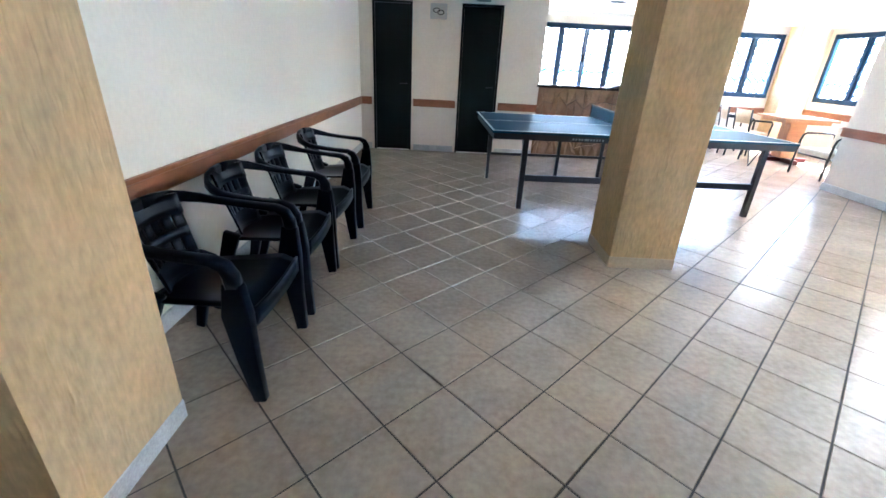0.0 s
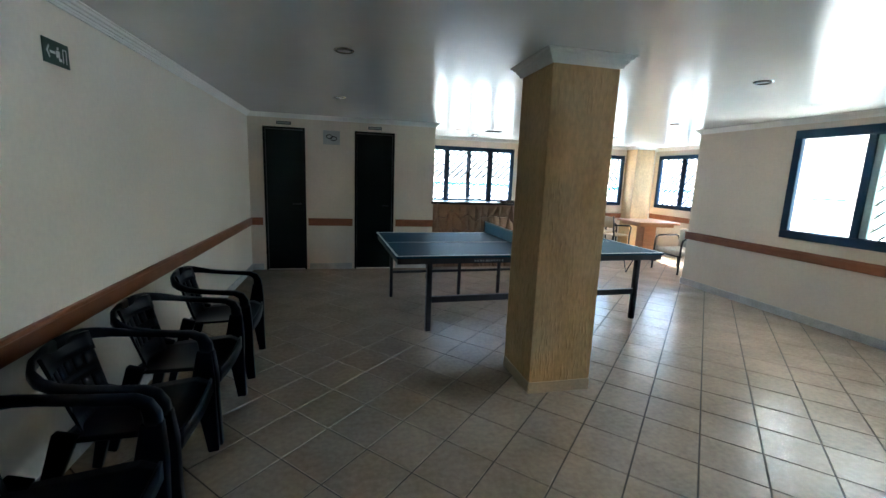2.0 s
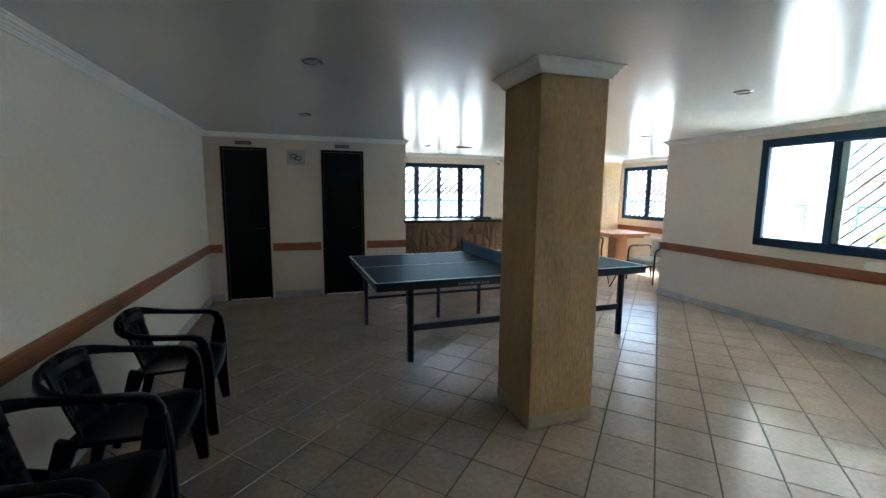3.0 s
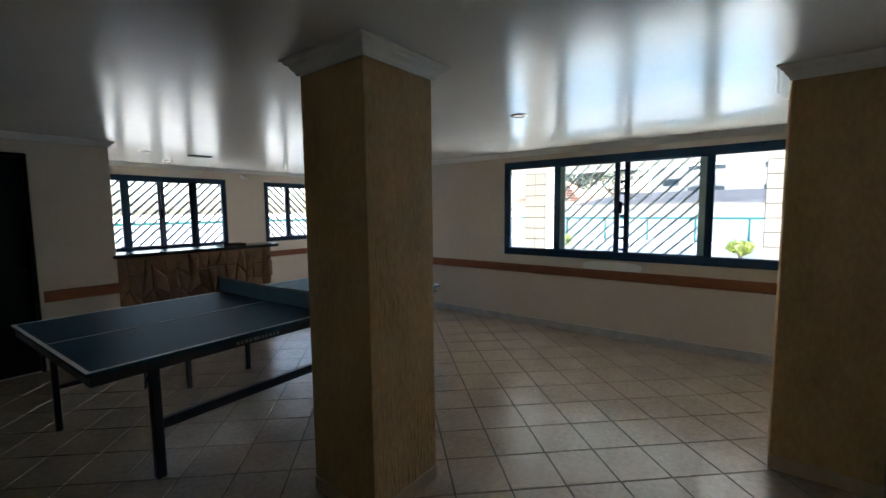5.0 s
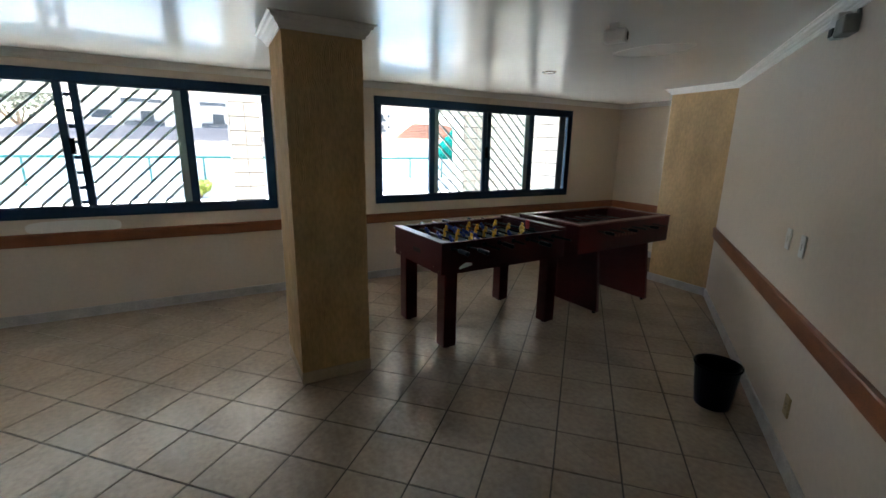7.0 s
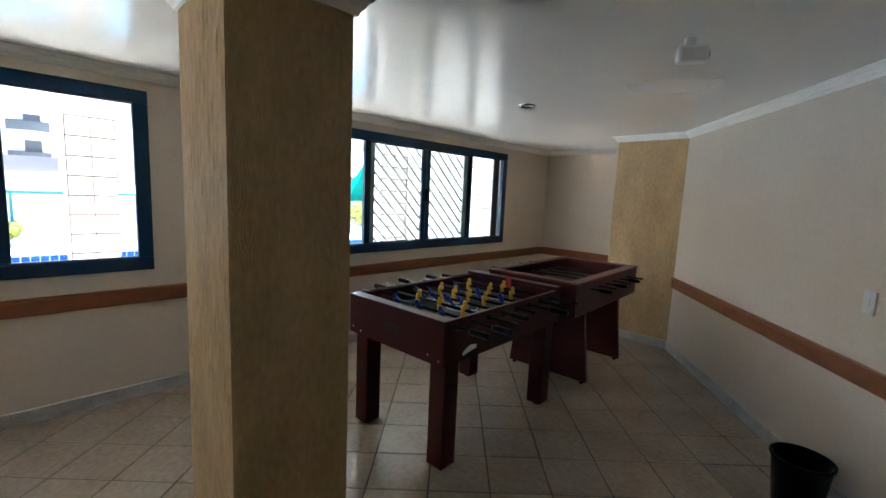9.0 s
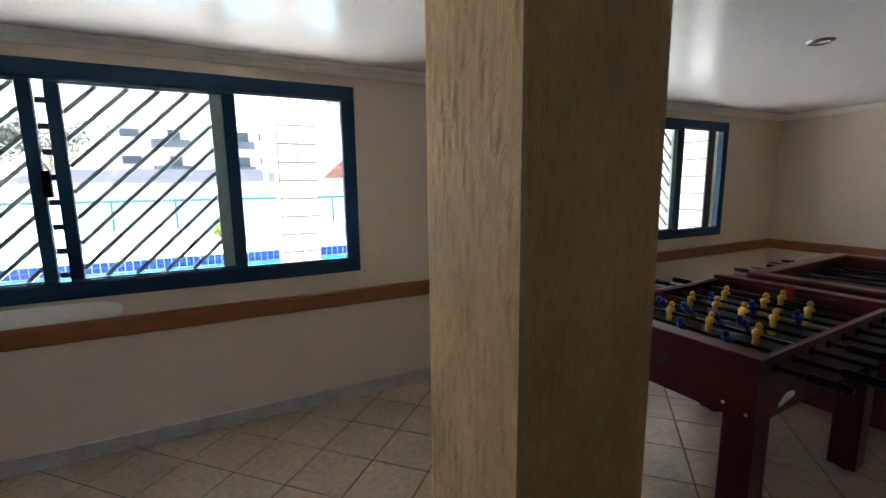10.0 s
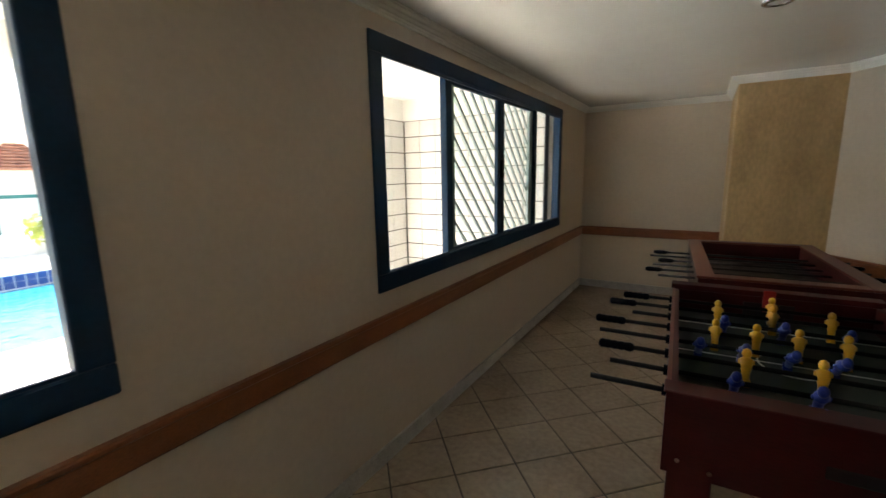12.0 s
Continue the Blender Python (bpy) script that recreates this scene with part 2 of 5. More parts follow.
struct("wall_alcove", wall_with_holes("x", XB, XB + T, YE - T, YB, -0.1, ZT, holes_of("x", XB)), M_WALL, "cream painted alcove wall with a window")
struct("wall_alcove_side", b1(XW + T, XB, YE - T, YE, -0.1, ZT), M_WALL, CREAM)
bm = bmesh.new()
prism(bm, [DG0, DG1, (DG1[0], -1.0), (4.0, -2.6), (4.16, -2.6)], -0.1, ZT)
struct("wall_slanting", bm, M_WALL, CREAM)
struct("wall_entry", b1(0, DG1[0], -1.2, -1.0, -0.1, ZT), M_WALL, CREAM)
bm = b1(-T, XW + T, YF - T, YB + T, H, H + 0.15)
box(bm, XW + T, XB + T, YE - T, YB + T, H, H + 0.15)
struct("ceiling", bm, M_CEIL, "glossy off-white painted ceiling reflecting the windows", "ceiling")
bm = b1(-T, XW + T, YF - T, YB + T, -0.13, -0.004)
box(bm, XW + T, XB + T, YE - T, YB + T, -0.13, -0.004)
struct("floor", bm, M_GROUT, "beige ceramic floor tiles laid diagonally with dark joints", "floor")

# columns
COLS = {"c1": (2.60, 3.07, 4.495, 4.965), "c2": (4.315, 4.824, 2.515, 2.988), "c0": (0.0, 0.42, 2.42, 2.92), "c3": (4.16, 4.88, YF, -1.38), "c4": (7.60, 8.06, 10.25, YB)}


# ---- columns, mouldings, rails ----
def relief_column(name, x0, x1, y0, y1, du, dz, label, top=H, fine_face=(0, 0), coarse=1.0, amp=1.0, lw=0.0023, drips=0):
    """A square shaft whose plaster carries raised leaf outlines, or short upright drips."""
    us, ns, base = [], [], []
    for (ax, ay), (bx, by), n in (((x0, y0), (x1, y0), (0, -1)), ((x1, y0), (x1, y1), (1, 0)), ((x1, y1), (x0, y1), (0, 1)), ((x0, y1), (x0, y0), (-1, 0))):
        length = math.hypot(bx - ax, by - ay)
        k = max(int(length / (du * (1.0 if n == fine_face else coarse))), 2)
        for i in range(k):
            f = i / k
            base.append((ax + (bx - ax) * f, ay + (by - ay) * f))
            edge = min(f, 1 - f) * length
            ns.append((n[0], n[1], min(edge / 0.012, 1.0)))
            us.append(len(us))
    base, ns = np.array(base), np.array(ns)
    n = len(base)
    seg = np.hypot(*(np.roll(base, -1, 0) - base).T)
    u = np.concatenate([[0], np.cumsum(seg)[:-1]])
    zs = np.linspace(0.08, top, int((top - 0.08) / dz))
    U, Z = np.meshgrid(u, zs)
    drift = 0.012 * np.sin(Z * 2.3 + U * 3.1) + 0.008 * np.sin(Z * 5.7 + U * 9)
    h, groove = np.zeros_like(U), np.zeros_like(U)
    if drips:
        # short upright drips of plaster, thicker at their lower ends
        rd = np.random.RandomState(11)
        for _ in range(drips):
            cu, cz = rd.uniform(0, u[-1]), rd.uniform(0.1, top - 0.05)
            ln, wd, hi = rd.uniform(0.02, 0.075), rd.uniform(0.0025, 0.0055), rd.uniform(0.4, 1.5)
            c0, c1 = np.searchsorted(u, [cu - 0.02, cu + 0.02])
            r0, r1 = np.searchsorted(zs, [cz - ln, cz + ln])
            a, b = U[r0:r1, c0:c1] - cu - 0.003 * np.sin(Z[r0:r1, c0:c1] * 60), (Z[r0:r1, c0:c1] - cz) / ln
            h[r0:r1, c0:c1] = np.maximum(h[r0:r1, c0:c1], hi * np.exp(-(a / wd) ** 2) * np.clip(1 - b * b, 0, 1) * (0.75 - 0.4 * b))
    else:
        # staggered rows of long loops, each with a double outline
        w, period = 0.043, 0.235
        for k in (-1, 0, 1):
            idx = np.floor((U + drift) / w) + k
            side = np.abs(U + drift - (idx + 0.5) * w)
            turn = (Z + 0.02 * np.sin(idx * 2.7) + 0.004 * np.sin(U * 160)) / period + np.where(np.mod(idx, 2) == 0, 0.0, 0.5)
            d = turn - np.round(turn)
            press = np.clip(0.8 + 0.35 * np.sin(np.round(turn) * 2.3 + idx * 1.9), 0.35, 1.1)
            for half, reach_, force in ((0.0165, 0.33, 1.0), (0.0255, 0.42, 0.85)):
                line = half * np.clip(1 - (d / reach_) ** 2, 0, 1) ** 0.6
                inside = np.abs(d) < reach_ + 0.012
                h = np.maximum(h, np.exp(-((side - line) / lw) ** 2) * press * force * inside)
                groove = np.maximum(groove, np.exp(-((side - line + 0.0045) / lw) ** 2) * press * 0.5 * inside * (line > 0.006))
    rnd = np.random.RandomState(7).rand(*U.shape) - 0.5
    patch = 0.6 + 0.4 * np.sin(Z * 4.1 + U * 2.3) * np.sin(U * 6.1 - Z * 1.7)
    # brushed upright grooves
    rows = max(len(zs) // 9, 2)
    coarse_noise = np.random.RandomState(3).rand(rows + 1, n)
    at_row = np.linspace(0, rows - 1e-6, len(zs))
    lo_row, fr = at_row.astype(int), (at_row % 1)[:, None]
    brush = coarse_noise[lo_row] * (1 - fr) + coarse_noise[lo_row + 1] * fr
    brush = (brush + np.roll(brush, 1, 1) + np.roll(brush, 2, 1)) / 3 - 0.5
    h = amp * ((h * 0.0030 - groove * 0.0020) * (0.45 + 0.55 * patch) + brush * 0.0014) + rnd * 0.0006
    off = h * ns[None, :, 2] - 0.0015 * (1 - ns[None, :, 2])
    X = base[None, :, 0] + ns[None, :, 0] * off
    Y = base[None, :, 1] + ns[None, :, 1] * off
    V = np.stack([X, Y, Z], -1).reshape(-1, 3)
    m = len(zs)
    a = (np.arange(m - 1)[:, None] * n + np.arange(n)[None, :]).ravel()
    b = (np.arange(m - 1)[:, None] * n + (np.arange(n)[None, :] + 1) % n).ravel()
    F = np.stack([a, b, b + n, a + n], -1)
    me = bpy.data.meshes.new("shaft")
    me.from_pydata(V.tolist(), [], F.tolist())
    me.materials.append(M_COL)
    me.polygons.foreach_set("use_smooth", [True] * len(me.polygons))
    c = tagged(new(name, me), label, "column", "columns", "structure")
    bm = b1(x0 - 0.004, x1 + 0.004, y0 - 0.004, y1 + 0.004, 0.0, 0.085)
    bevel(bm, 0.003, 1)
    part("column_base", bm, M_BASE if name == "column_entry" else M_COLBASE, c, "smooth skirting round the foot")
    return c


def profile_strip(pts, prof, closed=False):
    """Sweeps a profile (out, z) along a line on the floor plan; out is to the right of the way."""
    bm = bmesh.new()
    pts = [Vector((p[0], p[1])) for p in pts]
    rows, n = [], len(pts)
    for i, p in enumerate(pts):
        if closed:
            d0, d1 = (p - pts[i - 1]).normalized(), (pts[(i + 1) % n] - p).normalized()
        else:
            d0 = (p - pts[i - 1]).normalized() if i else (pts[1] - p).normalized()
            d1 = (pts[i + 1] - p).normalized() if i < n - 1 else d0
        n0, n1 = Vector((d0.y, -d0.x)), Vector((d1.y, -d1.x))
        mit = (n0 + n1).normalized()
        mit /= max(mit.dot(n0), 0.3)
        rows.append([bm.verts.new((p.x + mit.x * o, p.y + mit.y * o, z)) for o, z in prof])
    k = len(prof)
    for i in range(n if closed else n - 1):
        a, b = rows[i], rows[(i + 1) % n]
        for j in range(k):
            bm.faces.new((a[j], a[(j + 1) % k], b[(j + 1) % k], b[j]))
    if not closed:
        bm.faces.new(rows[0])
        bm.faces.new(rows[-1][::-1])
    return bm


CROWN = [(-0.001, H - 0.062), (0.010, H - 0.062), (0.014, H - 0.052), (0.018, H - 0.050), (0.020, H - 0.040), (0.028, H - 0.037), (0.034, H - 0.026), (0.046, H - 0.022), (0.052, H - 0.010), (0.062, H - 0.008), (0.062, H + 0.001), (-0.001, H + 0.001)]
CAP = [(-0.002, H - 0.075), (0.012, H - 0.075), (0.018, H - 0.060), (0.030, H - 0.048), (0.040, H - 0.030), (0.052, H - 0.024), (0.060, H - 0.010), (0.072, H - 0.007), (0.072, H + 0.001), (-0.002, H + 0.001)]
RAIL = [(-0.001, 0.676), (0.016, 0.676), (0.021, 0.683), (0.021, 0.762), (0.027, 0.768), (0.027, 0.780), (0.022, 0.787), (-0.001, 0.787)]
SKIRT = [(-0.001, 0.0), (0.012, 0.0), (0.012, 0.088), (0.009, 0.092), (-0.001, 0.092)]
M_COLBASE = material("pale_ochre_tile", (0.50, 0.40, 0.27), 0.45, vary=0.15, scale=8, fine=60)
c1x, c2x = COLS["c1"], COLS["c2"]
relief_column("column_hall", *c1x, 0.0022, 0.009, "square column with ochre plaster drips", amp=1.35, drips=900)
relief_column("column_games", *c2x, 0.0012, 0.0055, "square column with raised leaf pattern in ochre plaster", fine_face=(0, 1), coarse=1.8, amp=0.85, lw=0.0023)
relief_column("column_entry", *COLS["c0"], 0.0026, 0.010, "square column with ochre plaster beside the entrance", amp=0.9, drips=500)
relief_column("column_corner", *COLS["c3"], 0.004, 0.016, "broad corner pier with flat ochre plaster", amp=0.4, drips=400)
relief_column("column_alcove", *COLS["c4"], 0.006, 0.02, "square corner column with ochre plaster", amp=0.6, drips=200)


def ring(x0, x1, y0, y1):
    return [(x0, y0), (x1, y0), (x1, y1), (x0, y1)]


for k in ("c1", "c2"):
    struct("moulding_column", profile_strip(ring(*COLS[k]), CAP, True), M_MOULD, "stepped white plaster capital", "trim")
# the ways go round the room so that the room lies to their right
room = [(0, 2.92), (0, YD), (XD, YD), (XD, YB), (COLS["c4"][0], YB), (COLS["c4"][0], COLS["c4"][2]), (COLS["c4"][1], COLS["c4"][2]), (COLS["c4"][1], YB), (XB, YB), (XB, YE), (XW, YE), (XW, YF), (4.88, YF), (4.88, -1.38), DG0, DG1]
entry = [DG1, (DG1[0], -1.0), (0, -1.0), (0, 2.42), (0.42, 2.42), (0.42, 2.92), (0, 2.92)]
struct("moulding_ceiling", profile_strip(room, CROWN), M_MOULD, "stepped white plaster ceiling moulding", "trim")
struct("moulding_entry", profile_strip(entry[:4], CROWN), M_MOULD, "stepped white plaster ceiling moulding", "trim")
for nm, way in (("left", [(0, 2.92), (0, YD), (0.17, YD)]), ("door", [(0.81, YD), (1.46, YD)]), ("door_end", [(2.12, YD), (XD, YD)]), ("window", [(XB, YB), (XB, YE), (XW, YE), (XW, YF), (4.88, YF)]), ("slanting", [DG0, DG1]), ("bar", [(4.9, YB), (7.60, YB)])):
    struct("trim_rail_" + nm, profile_strip(way, [(o, z + 0.014) for o, z in RAIL] if nm == "window" else RAIL), M_TRIM, "brown varnished wooden chair rail", "trim")
for nm, way in (("left", [(0, 2.92), (0, YD), (0.16, YD)]), ("door", [(0.82, YD), (1.45, YD)]), ("door_end", [(2.13, YD), (XD, YD)]), ("window", [(XB, YB), (XB, YE), (XW, YE), (XW, YF), (4.88, YF)]), ("pier", [(4.88, YF), (4.88, -1.38), DG0]), ("slanting", [DG0, DG1, (DG1[0], -1.0)]), ("bar", [(4.9, YB), (7.60, YB)])):
    struct("baseboard_" + nm, profile_strip(way, SKIRT), M_BASE, "grey mottled stone skirting", "baseboard")


# ---- windows ----
def window(axis, plane, a0, a1, z0, z1, number, slope, split=(0.233, 0.483, 0.761), gap=0.025, small=False):
    w = a1 - a0
    if axis == "x":
        f = lambda u, v, z: (plane + v, a1 - u, z)
    else:
        f = lambda u, v, z: (a0 + u, plane + v, z)
    win = thing("window_%d" % number, "dark blue-green framed sliding window with diagonal security bars", "window", "windows", kind="structure")

    def piece(name, mat, *boxes, parent=win, bev=0.0):
        bm = bmesh.new()
        for q in boxes:
            box(bm, *q, f)
        if bev:
            bevel(bm, bev, 1)
        return part(name, bm, mat, parent)

    def bars(parent, p0, p1, za, zb, v0):
        """Diagonal bars between p0 and p1, cut at the edges."""
        tan, step = 0.97 * slope, 0.139
        c = za - 1.2
        while c < zb + 1.2:
            (ua, va), (ub, vb) = (p0, c), (p1, c + tan * (p1 - p0))
            if va > vb:
                (ua, va), (ub, vb) = (ub, vb), (ua, va)
            c += step
            if vb <= za + 0.02 or va >= zb - 0.02:
                continue
            k = (ub - ua) / (vb - va)
            if va < za:
                ua, va = ua + k * (za - va), za
            if vb > zb:
                ub, vb = ub - k * (vb - zb), zb
            bm = bmesh.new()
            t = 0.014 if small else 0.0105
            L = math.hypot(ub - ua, vb - va)
            ou, ov = -(vb - va) / L * t, (ub - ua) / L * t
            vs = []
            for v in (v0, v0 + 0.018):
                for (uu, vv) in ((ua - ou, va - ov), (ub - ou, vb - ov), (ub + ou, vb + ov), (ua + ou, va + ov)):
                    vs.append(bm.verts.new(f(min(max(uu, p0 - 0.01), p1 + 0.01), v, min(max(vv, za - 0.01), zb + 0.01))))
            for q in ((0, 1, 2, 3), (7, 6, 5, 4), (0, 4, 5, 1), (1, 5, 6, 2), (2, 6, 7, 3), (3, 7, 4, 0)):
                bm.faces.new([vs[i] for i in q])
            part("bar", bm, M_FRAME if small else M_SASH, parent)

    e = 0.078 if small else 0.088
    piece("window_frame", M_FRAME, (0, w, -0.014, 0.04, z0, z0 + e), (0, w, -0.014, 0.04, z1 - e, z1), (0, e, -0.014, 0.04, z0 + e, z1 - e), (w - e, w, -0.014, 0.04, z0 + e, z1 - e), bev=0.005)
    g = e - 0.05 if not small else e - 0.025
    piece("window_lining", M_FRAME, (0, w, 0.04, 0.075, z0, z0 + g), (0, w, 0.04, 0.075, z1 - g, z1), (0, g, 0.04, 0.075, z0 + g, z1 - g), (w - g, w, 0.04, 0.075, z0 + g, z1 - g))
    piece("bead", M_FRAME, (e - 0.012, w - e + 0.012, -0.004, 0.008, z0 + e - 0.001, z0 + e + 0.010), (e - 0.012, w - e + 0.012, -0.004, 0.008, z1 - e - 0.010, z1 - e + 0.001))
    q1, q2, q3 = (w * k for k in split)
    lo, hi = z0 + g, z1 - g
    hw = 0.034 if small else 0.035
    for u in (q1, q3):
        piece("mullion", M_FRAME, (u - hw, u + hw, 0.028, 0.075, lo, hi), bev=0.004)
    for u0, u1 in ((g, q1 - hw), (q3 + hw, w - g)):
        piece("pane", M_GLASS, (u0, u1, 0.068, 0.072, lo, hi)).visible_shadow = False
        if small:
            bars(win, u0, u1, lo + 0.02, hi - 0.02, 0.09)
    s, so = (0.042, 0.042) if small else (0.06, 0.066)
    zl, zh = z0 + e + 0.012, z1 - e - 0.012
    for side, (u0, u1) in enumerate(((q1 + hw, q2 - gap), (q2 + gap, q3 - hw))):
        outer = (u0, u0 + so) if side == 0 else (u1 - so, u1)
        inner = (u1 - s, u1) if side == 0 else (u0, u0 + s)
        sash = piece("sash", M_FRAME, (u0, u1, 0.045, 0.075, lo, zl), (u0, u1, 0.045, 0.075, zh, hi), (*inner, 0.045, 0.075, zl, zh), bev=0.003)
        piece("stile", M_FRAME if small else M_SASH, (*outer, 0.05, 0.08, zl, zh), parent=sash, bev=0.003)
        p0, p1 = (outer[1], inner[0]) if side == 0 else (inner[1], outer[0])
        piece("pane", M_GLASS, (p0, p1, 0.058, 0.062, zl, zh), parent=sash).visible_shadow = False
        bars(sash, p0, p1, zl, zh, 0.072)
    piece("catch", M_BLACK, (q2 - 0.03, q2 + 0.01, 0.02, 0.045, (z0 + z1) / 2 - 0.07, (z0 + z1) / 2 + 0.07), bev=0.004)
    for k in range(8 if gap > 0.01 else 0):
        z = lo + 0.07 + k * (hi - lo - 0.1) / 8
        piece("spacer", M_FRAME, (q2 - gap, q2 + gap, 0.078, 0.090, z, z + 0.03))
    return win


for i, w in enumerate(WIN):
    if i == 0:
        window(*w, 1, -1, (0.25, 0.52, 0.765), 0.003)
    elif i == 1:
        window(*w, 2, 1)
    else:
        window(*w, i + 1, (1, -1, 1)[i - 2], (0.25, 0.5, 0.75), 0.003, True)


# ---- doors ----
def door(number, x0, x1):
    d = thing("door_%d" % number, "closed dark green painted door in a plain frame", "door", "doors", kind="structure")
    bm = bmesh.new()
    for q in ((x0, x0 + 0.03, YD - 0.012, YD + 0.12, 0, 2.1), (x1 - 0.03, x1, YD - 0.012, YD + 0.12, 0, 2.1), (x0 + 0.03, x1 - 0.03, YD - 0.012, YD + 0.12, 2.07, 2.1)):
        box(bm, *q)
    bevel(bm, 0.003, 1)
    part("door_frame", bm, M_DOOR, d)
    bm = b1(x0 + 0.033, x1 - 0.033, YD + 0.03, YD + 0.065, 0.008, 2.066)
    bevel(bm, 0.003, 1)
    leaf = part("door_leaf", bm, M_DOOR, d)
    bm = bmesh.new()
    tube(bm, [(x1 - 0.08, YD + 0.03, 1.0), (x1 - 0.08, YD - 0.02, 1.0), (x1 - 0.09, YD - 0.028, 1.0), (x1 - 0.18, YD - 0.028, 1.0)], 0.009)
    part("door_handle", bm, M_STEEL, leaf, "dark metal lever handle", True)
    for z in (0.25, 1.05, 1.85):
        bm = bmesh.new()
        tube(bm, [(x0 + 0.033, YD + 0.022, z), (x0 + 0.033, YD + 0.022, z + 0.08)], 0.007)
        part("hinge", bm, M_STEEL, d, "", True)


door(1, 0.2, 0.78)
door(2, 1.49, 2.09)


# ---- furniture of the hall ----
def slab(bm, fn, nu, nv, thick):
    """A curved plate: fn(u, v) gives a point for u, v from 0 to 1; thick is the way to its other side."""
    t = Vector(thick)
    g = [[[bm.verts.new(Vector(fn(i / nu, j / nv)) + t * k) for j in range(nv + 1)] for i in range(nu + 1)] for k in (0, 1)]
    for i in range(nu):
        for j in range(nv):
            bm.faces.new((g[0][i][j], g[0][i + 1][j], g[0][i + 1][j + 1], g[0][i][j + 1]))
            bm.faces.new((g[1][i][j], g[1][i][j + 1], g[1][i + 1][j + 1], g[1][i + 1][j]))
    for i in range(nu):
        for j in (0, nv):
            bm.faces.new((g[0][i][j], g[0][i + 1][j], g[1][i + 1][j], g[1][i][j]))
    for j in range(nv):
        for i in (0, nu):
            bm.faces.new((g[0][i][j], g[0][i][j + 1], g[1][i][j + 1], g[1][i][j]))


def ribbon(bm, pts, sizes, way=(0, 1, 0)):
    """A bar of rectangular section: sizes are (across way, along way) at each point."""
    w = Vector(way).normalized()
    pts = [Vector(p) for p in pts]
    rows = []
    for i, p in enumerate(pts):
        d = (pts[min(i + 1, len(pts) - 1)] - pts[max(i - 1, 0)]).normalized()
        c = d.cross(w).normalized()
        a, b = sizes[i]
        rows.append([bm.verts.new(p + c * a * sx / 2 + w * b * sy / 2) for sx, sy in ((-1, -1), (1, -1), (1, 1), (-1, 1))])
    for a, b in zip(rows, rows[1:]):
        for k in range(4):
            bm.faces.new((a[k], a[(k + 1) % 4], b[(k + 1) % 4], b[k]))
    bm.faces.new(rows[0][::-1])
    bm.faces.new(rows[-1])


